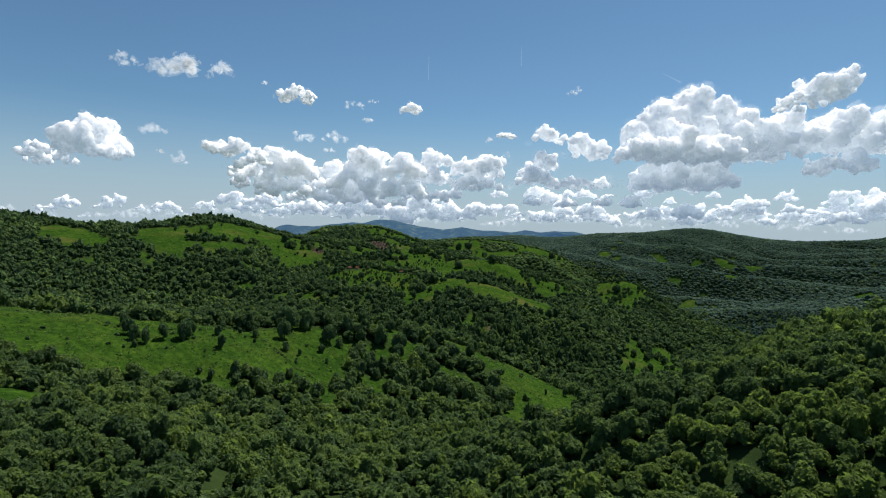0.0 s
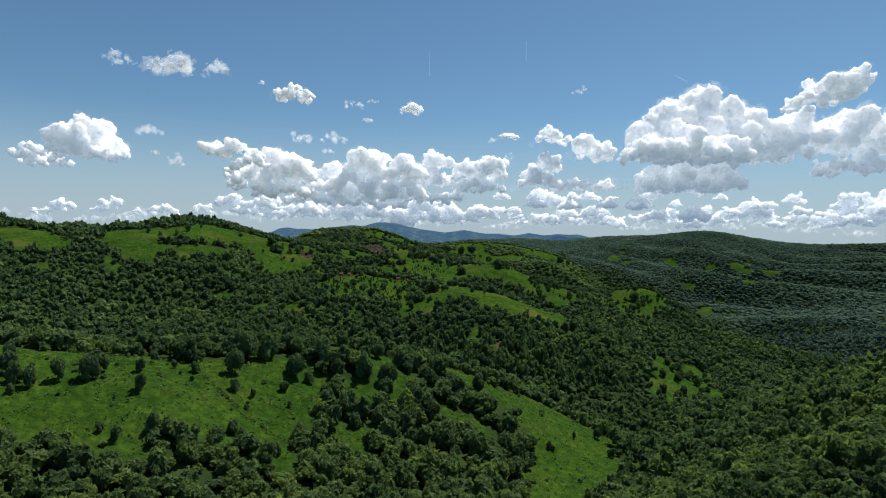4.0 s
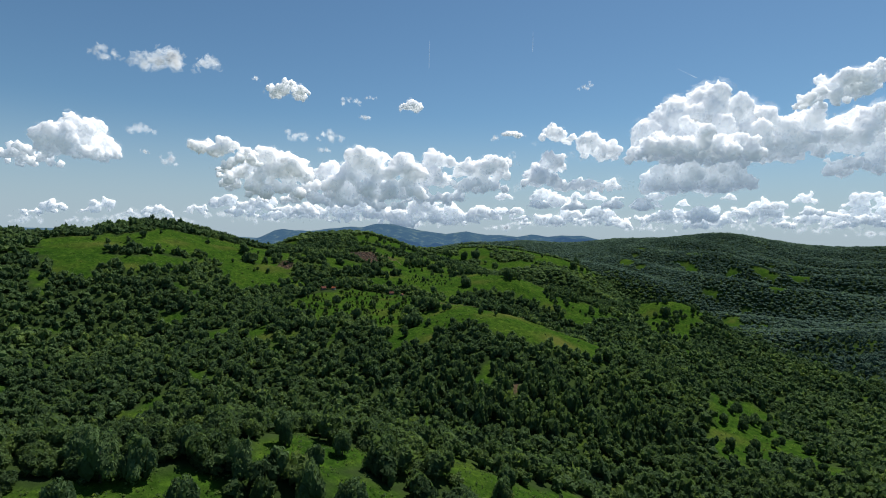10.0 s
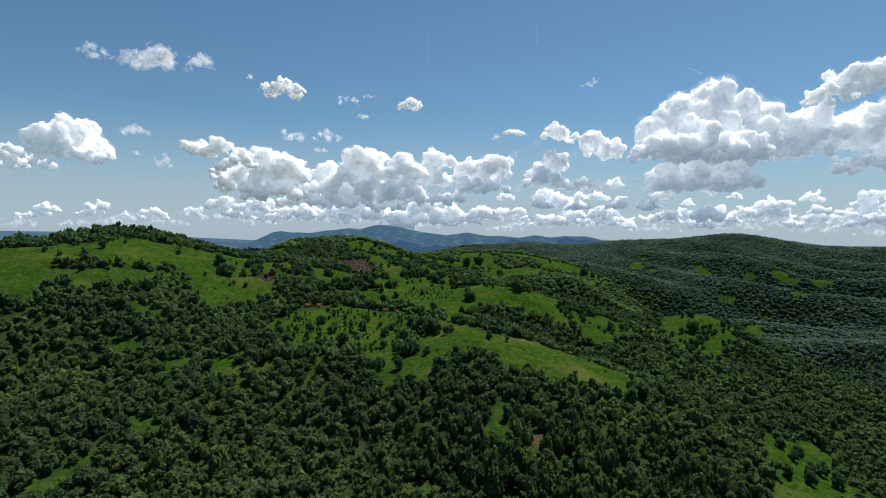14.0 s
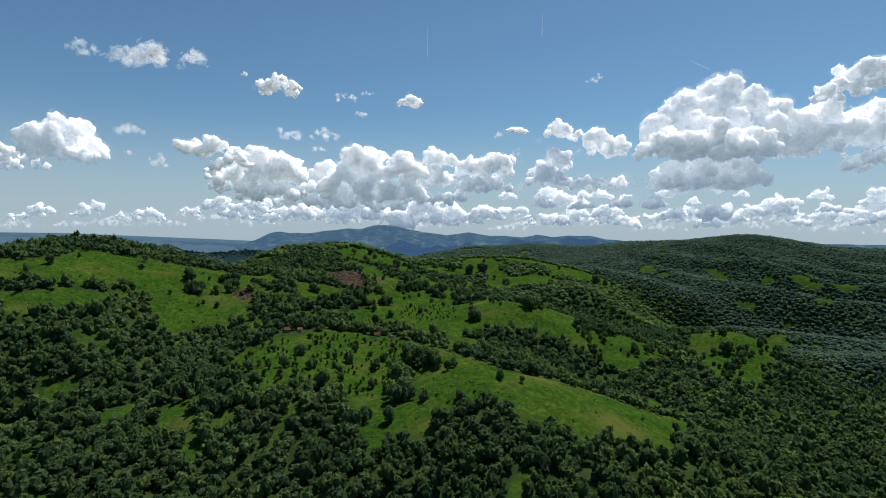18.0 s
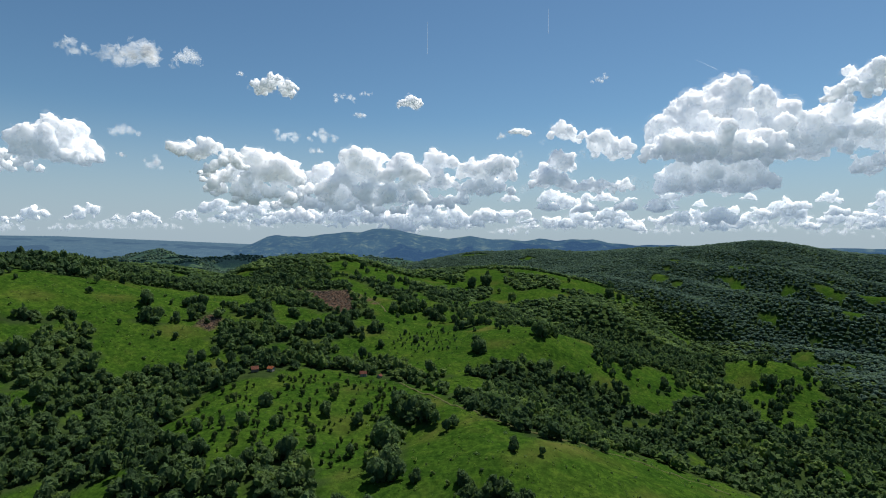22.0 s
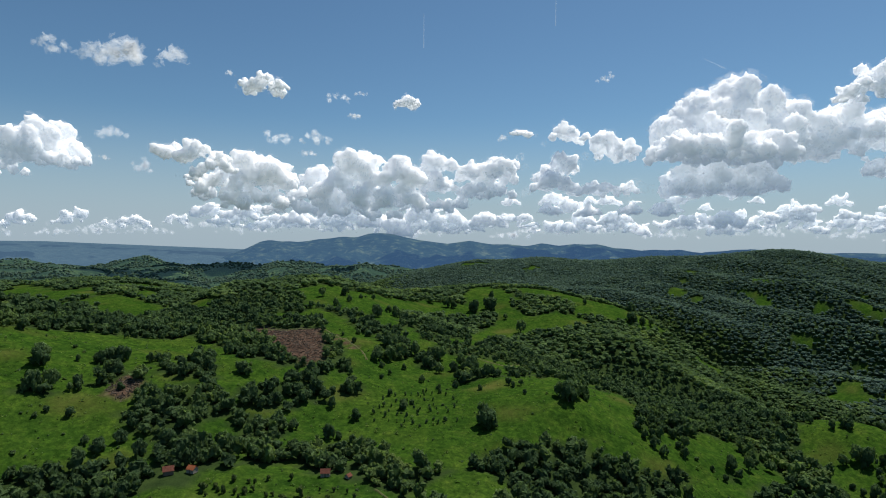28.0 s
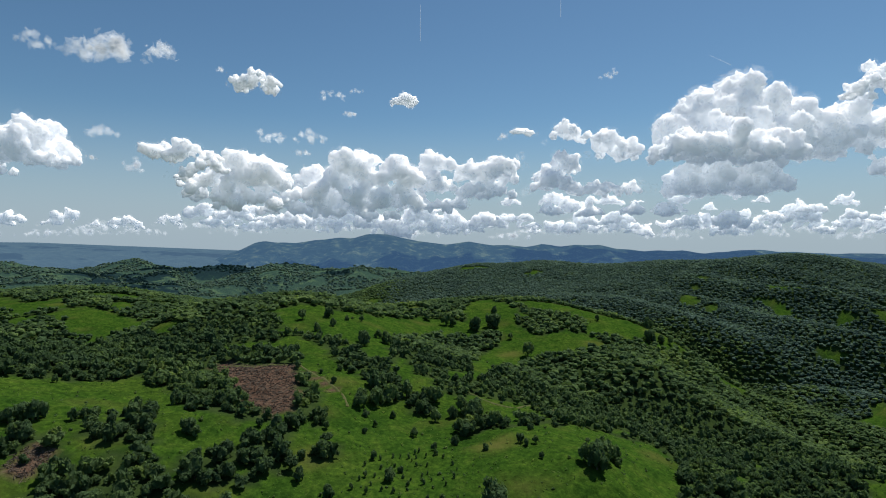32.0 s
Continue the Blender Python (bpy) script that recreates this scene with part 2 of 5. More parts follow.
ORCHARD_SPUR = [(56, 630, -110), (53, 618, -112), (112, 649, -119), (-30, 712, -88), (-31, 797, -88), (35, 746, -71), (83, 771, -83), (183, 833, -124),
                (-131, 780, -75), (-115, 814, -72), (-82, 735, -85), (-138, 815, -76), (-55, 886, -73), (-129, 874, -66), (-5, 810, -72), (265, 855, -122), (218, 842, -131), (190, 755, -115)]
LEFT_HILL = [(-328, 752, -64), (-388, 697, -66), (-253, 788, -65), (-203, 868, -70), (-189, 828, -80), (-227, 876, -57), (-249, 962, -28), (-195, 953, -45),
             (-389, 1015, 9), (-350, 900, -10), (-630, 850, 4), (-540, 900, -10), (-497, 905, -12), (-463, 925, -10), (-428, 945, -7), (-320, 1045, -11), (-306, 1092, -17), (-330, 1080, -5), (-282, 1200, -34), (-360, 1260, -56), (-430, 1330, -98), (-330, 1450, -98), (-520, 1200, -92), (-850, 1100, -90), (-900, 500, 0), (-450, 1480, -105)]
SCAR_SLOPE = [(-162, 995, -37), (-185, 1050, -38), (-114, 1054, -35), (-90, 942, -66), (-13, 1065, -60), (30, 964, -65), (87, 991, -56), (-37, 1097, -44),
              (117, 980, -74), (140, 973, -85), (122, 920, -107), (115, 850, -106), (107, 923, -98), (197, 900, -116), (218, 960, -112), (333, 1048, -88), (298, 1056, -93), (345, 1112, -120), (272, 1023, -109), (394, 1027, -128), (190, 980, -99)]
KNOB = [(-190, 1215, -16), (-248, 1285, -7), (-205, 1300, -5), (-112, 1290, -10), (-100, 1325, -14), (-164, 1390, -8), (33, 1318, -68), (80, 1248, -64), (130, 1247, -90), (250, 1190, -114), (205, 1258, -62), (279, 1300, -105), (315, 1180, -119), (400, 1385, -158), (445, 1250, -184), (430, 1430, -180), (475, 1130, -180), (358, 1290, -138), (-15, 1408, -46),
        (46, 1612, -36), (156, 1590, -34), (220, 1560, -46), (271, 1530, -55), (320, 1505, -74), (170, 1680, -66), (346, 1489, -88), (360, 1700, -110), (340, 1380, -128), (380, 1515, -132), (500, 1480, -190), (470, 1600, -186), (530, 1370, -194), (-50, 1740, -80), (200, 1950, -122), (-320, 1600, -95)]
FAR_RIDGE = [(906, 1788, -112), (870, 1815, -102), (752, 2118, -62), (990, 2290, 14), (700, 2310, -12), (350, 2400, -72), (100, 2350, -88), (-100, 2420, -118), (-300, 2480, -140), (-82, 2720, -72), (-153, 2650, -86), (-217, 2560, -105), (640, 2475, -12), (795, 2440, -9), (880, 2420, 2), (76, 2800, -46), (135, 2820, -40), (236, 2830, -46), (316, 2850, -33), (397, 2850, -33), (477, 2850, -44), (537, 2840, -57), (15, 2790, -58),
             (1240, 2200, -32), (1650, 2200, -15), (2300, 1900, 0), (1300, 2900, -120), (420, 3250, -130), (505, 1879, -106), (300, 2150, -92), (640, 1909, -86), (590, 2020, -66), (860, 1950, -64), (682, 1769, -110), (710, 1643, -150), (1030, 1992, -88)]
FAR_PLAIN = [(-600, 1560, -82), (-560, 1740, -60), (-760, 1980, -54), (-400, 1950, -110), (-1200, 1700, -105), (-1600, 2500, -110), (-900, 2400, -120), (-2000, 1200, -60),
             (-2600, 3200, -110), (2600, 3200, -110), (-2000, 4400, -60), (1800, 4400, -60), (-3400, 4600, -50), (3400, 4600, -50), (0, 4800, -60), (-330, 3050, -110), (160, 3050, -120), (-330, 2800, -160), (-750, 3300, -100), (2600, 900, 20), (-2200, 200, 10)]
SPOTS = np.array(NEAR_SPUR + NEAR_HOLLOW + RIGHT_SPUR + MAIN_VALLEY + BACK_HOLLOW + ORCHARD_SPUR + LEFT_HILL + SCAR_SLOPE + KNOB + FAR_RIDGE + FAR_PLAIN, float)


def spline_weights(spots, ease):
    d = np.hypot(spots[:, None, 0] - spots[None, :, 0], spots[:, None, 1] - spots[None, :, 1]) / 100
    k = np.where(d > 0, d * d * np.log(np.maximum(d, 1e-9)), 0) + np.eye(len(spots)) * ease
    p = np.c_[np.ones(len(spots)), spots[:, :2] / 1000]
    a = np.block([[k, p], [p.T, np.zeros((3, 3))]])
    return np.linalg.solve(a, np.r_[spots[:, 2], 0, 0, 0])


SPLINE = spline_weights(SPOTS, 0.06)


def gullies(x, y):
    """Ribs and gullies that run down towards the main valley."""
    u = 0.8 * x + 0.6 * y
    return np.abs(np.sin(u / 75 + 0.8 * np.sin(x / 160) + 0.5 * np.sin(y / 90))) * 1.6 - 1 + 0.5 * np.sin(u / 31 + x / 130)


def height(x, y):
    """The ground's height over the plan, without the small bumps."""
    x, y = np.asarray(x, float), np.asarray(y, float)
    flat = np.c_[x.ravel(), y.ravel()]
    out = np.empty(len(flat))
    for i in range(0, len(flat), 20000):
        part_ = flat[i:i + 20000]
        d = np.hypot(part_[:, None, 0] - SPOTS[None, :, 0], part_[:, None, 1] - SPOTS[None, :, 1]) / 100
        k = d * d * np.log(np.maximum(d, 1e-9))
        out[i:i + 20000] = k @ SPLINE[:-3] + SPLINE[-3] + part_ @ SPLINE[-2:] / 1000
    out = out.reshape(x.shape)
    far = np.clip((y - 1150) / 500, 0, 1) * np.clip((x - 150) / 300, 0, 1) * np.clip((2260 - y) / 200, 0, 1)
    side = np.clip((x - 340) / 200, 0, 1) * np.clip((y - 350) / 300, 0, 1) * np.clip((1350 - y) / 200, 0, 1)
    return out + (far * 20 + side * 13) * gullies(x, y)


def far_edge(x):
    """How far the wooded ground reaches before the hazy country begins."""
    return 2620 + 340 * np.clip((x + 230) / 110, 0, 1) * np.clip((900 - x) / 200, 0, 1)


def surface(x, y):
    """The ground with its small bumps and hollows."""
    return height(x, y) + 1.0 * waves(x, y, 52, 8) + 0.6 * waves(x, y, 23, 3) + 0.25 * waves(x, y, 9, 4)


MEADOWS = {
    "near_spur": [(-240, 345), (-209, 338), (-178, 338), (-160, 348), (-125, 362), (-105, 368), (-88, 378), (-66, 382), (-62, 390), (-55, 361), (-53, 341), (-51, 322), (-48, 293), (-57, 299), (-68, 302), (-86, 302), (-94, 305),
                  (-101, 293), (-97, 275), (-107, 278), (-128, 277), (-144, 274), (-158, 257), (-240, 250)],
    "near_spur_patch": [(-50, 340), (-40, 348), (-28, 351), (-27, 332), (-34, 326), (-47, 328)],
    "near_spur_top": [(-62, 388), (-66, 410), (-50, 424), (-32, 424), (-19, 414), (-29, 401), (-12, 391), (-15, 381), (-29, 359), (-41, 358), (-49, 370)],
    "near_spur_strip": [(-27, 398), (-13, 396), (4, 388), (9, 381), (25, 379), (30, 366), (13, 362), (7, 366), (-12, 380)],
    "near_spur_east": [(6, 432), (25, 441), (57, 461), (75, 463), (96, 448), (100, 424), (93, 386), (86, 368), (68, 347), (54, 294), (40, 260), (34, 300), (41, 340), (43, 379), (31, 403), (12, 404)],
    "near_glade": [(-175, 218), (-160, 228), (-148, 230), (-133, 219), (-135, 200), (-144, 195), (-175, 200)],
    "valley": [(219, 708), (252, 741), (301, 764), (297, 733), (269, 684), (282, 666), (265, 592), (233, 559), (250, 633), (203, 607), (194, 612), (186, 631), (207, 663)],
    "orchard": [(-159, 782), (-161, 839), (-135, 866), (-104, 887), (-80, 912), (-39, 887), (-7, 872), (37, 772), (77, 776), (131, 836), (171, 831), (191, 779), (130, 726), (102, 707),
                (84, 696), (62, 700), (50, 698), (29, 716), (17, 722), (-4, 703), (-12, 692), (-26, 686), (-46, 691), (-42, 707), (-57, 723), (-54, 741), (-66, 756), (-83, 740),
                (-91, 760), (-114, 745), (-136, 769)],
    "upper": [(-68, 938), (-68, 964), (-60, 999), (-70, 1041), (-109, 1115), (-77, 1128), (-51, 1093), (-12, 1068), (17, 1050), (59, 1062), (100, 1045), (125, 1042), (140, 1020),
              (135, 992), (147, 987), (200, 1032), (220, 1035), (193, 993), (151, 960), (131, 960), (103, 948), (89, 958), (58, 942), (26, 933), (14, 912), (-15, 908), (-31, 925)],
    "hedged": [(-14, 887), (6, 904), (28, 911), (35, 897), (28, 864), (6, 858)],
    "lower": [(145, 943), (170, 956), (200, 949), (191, 934), (151, 935)],
    "east": [(375, 1200), (400, 1215), (413, 1181), (422, 1165), (454, 1155), (355, 1020), (323, 1014), (304, 1013), (291, 1032), (302, 1075)],
    "left": [(-420, 890), (-369, 901), (-357, 921), (-353, 954), (-306, 992), (-267, 1046), (-205, 1086), (-194, 1059), (-180, 992), (-205, 974), (-217, 956), (-194, 933), (-178, 921),
             (-168, 902), (-189, 889), (-210, 870), (-228, 862), (-242, 880), (-256, 901), (-271, 913), (-291, 896), (-305, 877), (-336, 860), (-410, 850)],
    "left_low": [(-277, 914), (-261, 942), (-237, 957), (-200, 948), (-183, 932), (-180, 912), (-196, 898), (-197, 879), (-229, 857)],
    "slope": [(-229, 1029), (-207, 1075), (-179, 1068), (-143, 1020), (-99, 991), (-94, 1041), (-75, 1031), (-54, 1002), (-63, 961), (-84, 962), (-104, 944), (-126, 961), (-139, 976),
              (-151, 952), (-187, 970), (-196, 1003)],
    "hut": [(-107, 915), (-83, 930), (-52, 940), (7, 918), (14, 939), (-45, 937), (-75, 954), (-97, 932)],
    "knob": [(-165, 1261), (-148, 1280), (-104, 1296), (-84, 1320), (-59, 1384), (-28, 1440), (23, 1450), (44, 1424), (49, 1393), (15, 1398), (-43, 1264), (-39, 1160), (-54, 1150), (-70, 1180), (-107, 1198), (-135, 1190), (-152, 1224)],
    "track": [(-113, 1148), (-89, 1153), (-65, 1116), (-48, 1086), (-28, 1075), (10, 1062), (26, 1081), (11, 1118), (-11, 1128), (-26, 1172), (-38, 1146), (-56, 1112), (-68, 1084), (-84, 1086), (-101, 1106)],
    "lane": [(-14, 1113), (3, 1121), (28, 1106), (52, 1107), (84, 1097), (76, 1074), (34, 1080), (7, 1094)],
    "old": [(-528, 783), (-519, 829), (-451, 806), (-419, 769), (-456, 736), (-500, 745)],
    "old_east": [(-423, 859), (-384, 896), (-353, 813), (-385, 793)],
    "terrace": [(141, 946), (168, 961), (197, 964), (188, 945), (164, 944)],
    "fringe": [(134, 1001), (146, 980), (191, 1027), (210, 1033), (189, 993), (151, 970), (125, 973)],
    "east_slope": [(320, 1100), (350, 1080), (360, 1040), (347, 1008), (318, 986), (322, 965), (279, 940), (260, 953), (266, 995), (291, 1017), (283, 1051)],
    "left_top": [(-440, 862), (-409, 892), (-377, 904), (-352, 876), (-354, 842), (-330, 828), (-338, 808), (-331, 777), (-375, 778)],
    "left_notch": [(-301, 839), (-309, 863), (-264, 907), (-252, 894), (-277, 874), (-281, 840)],
    "glade_west": [(-177, 743), (-167, 748), (-154, 739), (-155, 720), (-167, 724)],
    "glade_low": [(-205, 580), (-199, 595), (-195, 608), (-184, 606), (-186, 589), (-190, 576)],
    "glade_small": [(-96, 717), (-84, 728), (-76, 717), (-89, 710)],
    "upper_saddle": [(-82, 1091), (-77, 1113), (-53, 1098), (-35, 1138), (-7, 1146), (11, 1107), (31, 1084), (54, 1107), (76, 1082), (88, 1059), (75, 1033), (44, 1016), (20, 1013), (3, 1004),
                     (-24, 1003), (-45, 1011), (-64, 1040)],
    "knob_crown": [(42, 1555), (77, 1575), (99, 1510), (120, 1453), (137, 1406), (153, 1366), (176, 1358), (148, 1340), (115, 1336), (94, 1319), (55, 1223), (31, 1169), (20, 1178), (46, 1336), (68, 1375), (77, 1400), (58, 1417), (41, 1424), (33, 1465)],
    "knob_lane": [(-113, 1136), (-87, 1145), (-59, 1111), (-46, 1077), (-23, 1086), (4, 1068), (4, 1022), (-26, 1029), (-48, 1033), (-67, 1058), (-90, 1094)],
    "crest_strip": [(103, 1545), (175, 1565), (216, 1520), (262, 1512), (282, 1500), (310, 1490), (350, 1492), (313, 1446), (276, 1430), (243, 1418), (209, 1400), (184, 1406), (193, 1452), (170, 1478), (133, 1490)],
    "bowl": [(37, 1132), (56, 1120), (76, 1132), (82, 1088), (64, 1070), (41, 1074), (28, 1087), (28, 1112)],
    "lower_crest": [(20, 1036), (45, 1042), (87, 1073), (112, 1100), (138, 1110), (155, 1096), (160, 1080), (151, 1038), (139, 1000), (9, 970), (-24, 1020)],
    "right_field_low": [(274, 970), (314, 1016), (354, 1027), (341, 995), (298, 976), (312, 953), (282, 927), (269, 939)],
    "right_strip": [(147, 944), (170, 954), (199, 951), (189, 937), (161, 939)],
    "right_slope": [(127, 993), (152, 1002), (195, 999), (229, 1002), (199, 979), (135, 958)],
    "gully": [(-187, 1083), (-139, 1021), (-106, 1021), (-87, 1007), (-56, 1011), (-55, 954), (-69, 924), (-85, 938), (-101, 972), (-127, 974), (-150, 995)],
    "gully_low": [(-143, 926), (-128, 946), (-110, 932), (-96, 918), (-102, 907), (-123, 914), (-138, 913)],
    "gully_foot": [(-180, 917), (-165, 925), (-146, 910), (-151, 897), (-136, 895), (-165, 890), (-186, 887), (-196, 898)],
    "hut_strip": [(-121, 882), (-107, 887), (-90, 897), (-99, 881), (-122, 877)],
    "saddle_end": [(113, 957), (135, 971), (168, 979), (185, 968), (204, 970), (201, 957), (147, 954), (117, 948)],
    "saddle_foot": [(114, 973), (138, 963), (185, 998), (224, 1034), (179, 968), (148, 954), (127, 957)],
    "east_bowl": [(269, 1025), (290, 1058), (318, 1068), (345, 1062), (350, 1043), (320, 1020), (345, 1012), (341, 993), (299, 977), (295, 1000), (281, 1018)],
    "east_foot": [(266, 952), (285, 955), (313, 945), (287, 926), (264, 928)],
    "east_strip": [(189, 982), (236, 995), (230, 974), (204, 964)],
    "ridge_clearing": [(833, 1837), (864, 1827), (886, 1751), (857, 1761), (836, 1801)],
    "ridge_glade": [(702, 2014), (724, 1972), (730, 1890), (700, 1896)],
    "ridge_field": [(773, 1636), (886, 1709), (808, 1602), (783, 1619)],
    "right_small": [(142, 945), (171, 956), (194, 956), (196, 944), (170, 931), (147, 931)],
    "right_upper": [(290, 1073), (330, 1062), (333, 1028), (303, 1020), (286, 996), (262, 1012)],
    "right_bowl": [(296, 1005), (321, 1012), (345, 998), (330, 980), (302, 972), (280, 947), (307, 943), (274, 927), (254, 931), (280, 978)],
    "right_link": [(112, 964), (140, 982), (180, 1003), (211, 1030), (188, 982), (146, 957), (122, 955)],
    "ridge_middle": [(672, 1724), (695, 1688), (674, 1672), (650, 1713)],
    "scar_foot": [(-210, 934), (-210, 962), (-197, 972), (-184, 966), (-180, 942), (-188, 926)],
    "left_low_field": [(-340, 831), (-318, 854), (-296, 861), (-286, 839), (-300, 822), (-320, 808)],
    "wood_glade_a": [(-206, 731), (-204, 749), (-187, 742), (-187, 730), (-196, 720)],
    "wood_glade_b": [(-174, 720), (-157, 734), (-136, 722), (-108, 715), (-135, 708), (-160, 711)],
    "wood_glade_c": [(-231, 707), (-222, 712), (-212, 695), (-210, 683)],
    "wood_glade_d": [(-254, 816), (-238, 812), (-221, 788), (-237, 792)],
    "back_field_a": [(-860, 1830), (-790, 1783), (-712, 1711), (-722, 1668), (-791, 1666), (-880, 1720)],
    "back_field_b": [(-652, 1640), (-625, 1612), (-640, 1585), (-700, 1595)],
    "back_field_c": [(-600, 1611), (-592, 1697), (-534, 1674), (-483, 1653), (-495, 1612), (-516, 1615), (-509, 1565), (-541, 1555)],
    "back_field_d": [(-587, 1731), (-558, 1770), (-535, 1702), (-558, 1687)],
    "far_glade": [(528, 2004), (585, 2060), (570, 1975), (536, 1970)],
    "far_west": [(753, 2100), (779, 2053), (775, 1964), (740, 2017)],
}
HUTS = [(-58, 895), (-46, 894), (-133, 882), (-122, 884)]
COPSES = {
    "knob_wedge": [(-135, 1171), (-106, 1194), (-62, 1159), (-51, 1124), (-60, 1122), (-80, 1144), (-99, 1156), (-121, 1136)],
    "bowl_clump": [(-45, 1228), (-12, 1374), (57, 1402), (68, 1375), (46, 1336), (27, 1198), (7, 1208), (-18, 1213), (-37, 1195)],
    "lane_clump": [(-54, 1116), (-38, 1146), (-26, 1117), (-27, 1084), (-42, 1081)],
    "lane_end": [(-20, 1103), (-2, 1112), (-4, 1073), (-16, 1081)],
    "crest_copse": [(95, 1465), (120, 1455), (159, 1465), (191, 1448), (182, 1402), (160, 1370), (140, 1384), (120, 1413), (102, 1431)],
    "slope_foot": [(-100, 1094), (-86, 1094), (-76, 1063), (-81, 1040), (-90, 1039)],
    "foot_west": [(-93, 1022), (-84, 1037), (-80, 1020), (-88, 1009)],
    "foot_low": [(-70, 1003), (-61, 1023), (-57, 1001), (-66, 995)],
    "left_round": [(-193, 998), (-187, 1020), (-157, 1004), (-147, 982), (-170, 974)],
    "left_clump": [(-216, 974), (-207, 981), (-202, 973), (-209, 968)],
    "bottom": [(-167, 966), (-145, 980), (-134, 958), (-153, 947)],
    "saddle_bushes": [(16, 1072), (31, 1084), (51, 1074), (79, 1098), (75, 1074), (33, 1055), (17, 1047)],
    "orchard_a": [(-31, 829), (-14, 839), (-5, 802), (-24, 812)],
    "orchard_b": [(-43, 784), (-23, 799), (-21, 758), (-25, 736), (-32, 739)],
    "orchard_c": [(-98, 757), (-82, 774), (-67, 764), (-68, 737), (-81, 743)],
    "orchard_d": [(4, 696), (13, 707), (26, 706), (31, 695), (45, 687), (-6, 691)],
    "spur_a": [(-50, 353), (-38, 358), (-37, 345), (-45, 340)],
    "spur_b": [(-54, 384), (-31, 399), (-30, 390), (-41, 377), (-53, 376)],
    "spur_c": [(14, 400), (23, 399), (35, 391), (42, 381), (37, 369), (25, 381)],
    "gully_a": [(-131, 978), (-110, 994), (-94, 1004), (-75, 988), (-96, 966), (-118, 959)],
    "gully_b": [(-105, 985), (-89, 1015), (-80, 1013), (-82, 985), (-100, 981)],
    "gully_c": [(-117, 916), (-108, 937), (-99, 917), (-102, 907)],
    "east_wood": [(49, 1216), (93, 1317), (171, 1350), (208, 1400), (309, 1446), (330, 1380), (190, 1114), (150, 1092), (123, 1096), (90, 1094), (81, 1131), (54, 1124), (38, 1138), (30, 1160)],
    "lane_wood": [(12, 1184), (35, 1164), (29, 1140), (7, 1148)],
    "scar_edge": [(-198, 1099), (-185, 1115), (-141, 1062), (-131, 1040), (-152, 1049), (-177, 1064)],
    "left_hedge": [(-243, 927), (-228, 938), (-220, 936), (-238, 925)],
}
BARE = {
    "scar": [(-168, 1117), (-144, 1116), (-106, 1113), (-99, 1096), (-90, 1046), (-98, 1026), (-116, 1040), (-143, 1072)],
    "small_scar": [(-203, 950), (-205, 960), (-200, 969), (-190, 969), (-186, 956), (-189, 943)],
    "track": [(-101, 1113), (-83, 1099), (-65, 1080), (-66, 1075), (-84, 1095), (-99, 1105)],
    "landslip": [(54, 640), (61, 640), (60, 622), (52, 622)],
}


def inside(x, y, shape):
    """Whether each place lies in a polygon of the plan."""
    hit = np.zeros(np.shape(x), bool)
    for (x0, y0), (x1, y1) in zip(shape, shape[1:] + shape[:1]):
        if y0 != y1:
            hit ^= ((y0 > y) != (y1 > y)) & (x < (x1 - x0) * (y - y0) / (y1 - y0) + x0)
    return hit


def in_any(x, y, shapes, ragged=4.0):
    u, v = x + ragged * waves(x, y, 34, 5), y + ragged * waves(x, y, 30, 6)
    hit = np.zeros(np.shape(x), bool)
    for shape in shapes.values():
        hit |= inside(u, v, shape)
    return hit


def in_meadow(x, y):
    return in_any(x, y, MEADOWS) & ~in_any(x, y, COPSES, 2.5)


def open_far(x, y):
    """Scattered clearings on the further slopes and the fields of the plain."""
    w = waves(x, y, 260, 11) + 0.6 * waves(x, y, 90, 12)
    plain = (x < -250 - 0.2 * (y - 1400)) & (y > 1350)
    glades = (waves(x, y, 62, 13) + 0.5 * waves(x, y, 24, 14) > 1.12) & (y > 430) & (y < 1200)
    return glades | ((y > 1150) & (w > 1.25)) | (plain & (waves(x, y, 210, 17) + 0.5 * waves(x, y, 70, 18) > 0.3))


def graded(*stretches):
    out = [np.arange(a, b, step) for a, b, step in stretches]
    return np.concatenate(out)


xs = graded((-3600, -1500, 90), (-1500, -660, 22), (-660, 560, 7), (560, 1500, 18), (1500, 3601, 90))
ys = graded((-500, 60, 20), (60, 1200, 7), (1200, 1750, 9), (1750, 2900, 20), (2900, 4900, 90))
ground_v, ground_t = sheet(xs, ys, surface)
gx, gy = ground_v[:, 0], ground_v[:, 1]
is_bare = in_any(gx, gy, BARE, 1.5)
is_grass = in_meadow(gx, gy) | open_far(gx, gy)
ground_v[:, 2] -= np.clip((gy - far_edge(gx)) / 200, 0, 1) * 90
crest_dry = np.exp(-((gy - (772 - 0.9 * (gx - 60))) / 16) ** 2) * ((gx > -40) & (gx < 130) & (gy > 700) & (gy < 860))
spur_dry = sum(np.exp(-((gx - x) / w) ** 2 - ((gy - y) / d) ** 2) for x, y, w, d in ((-142, 345, 14, 13), (-113, 318, 12, 9), (-95, 307, 9, 6)))
dryness = np.clip((0.5 - 0.25 * np.clip((520 - gy) / 100, 0, 1)) * waves(gx, gy, 75, 9) - 0.25 + 0.5 * crest_dry + 0.3 * spur_dry * (1 + 0.5 * waves(gx, gy, 12, 7)), 0, 0.8)
ground = new("ground", mesh_of("ground", ground_v, ground_t, GROUND, True, grass=is_grass * 1.0, bare=is_bare * 1.0, dry=dryness))
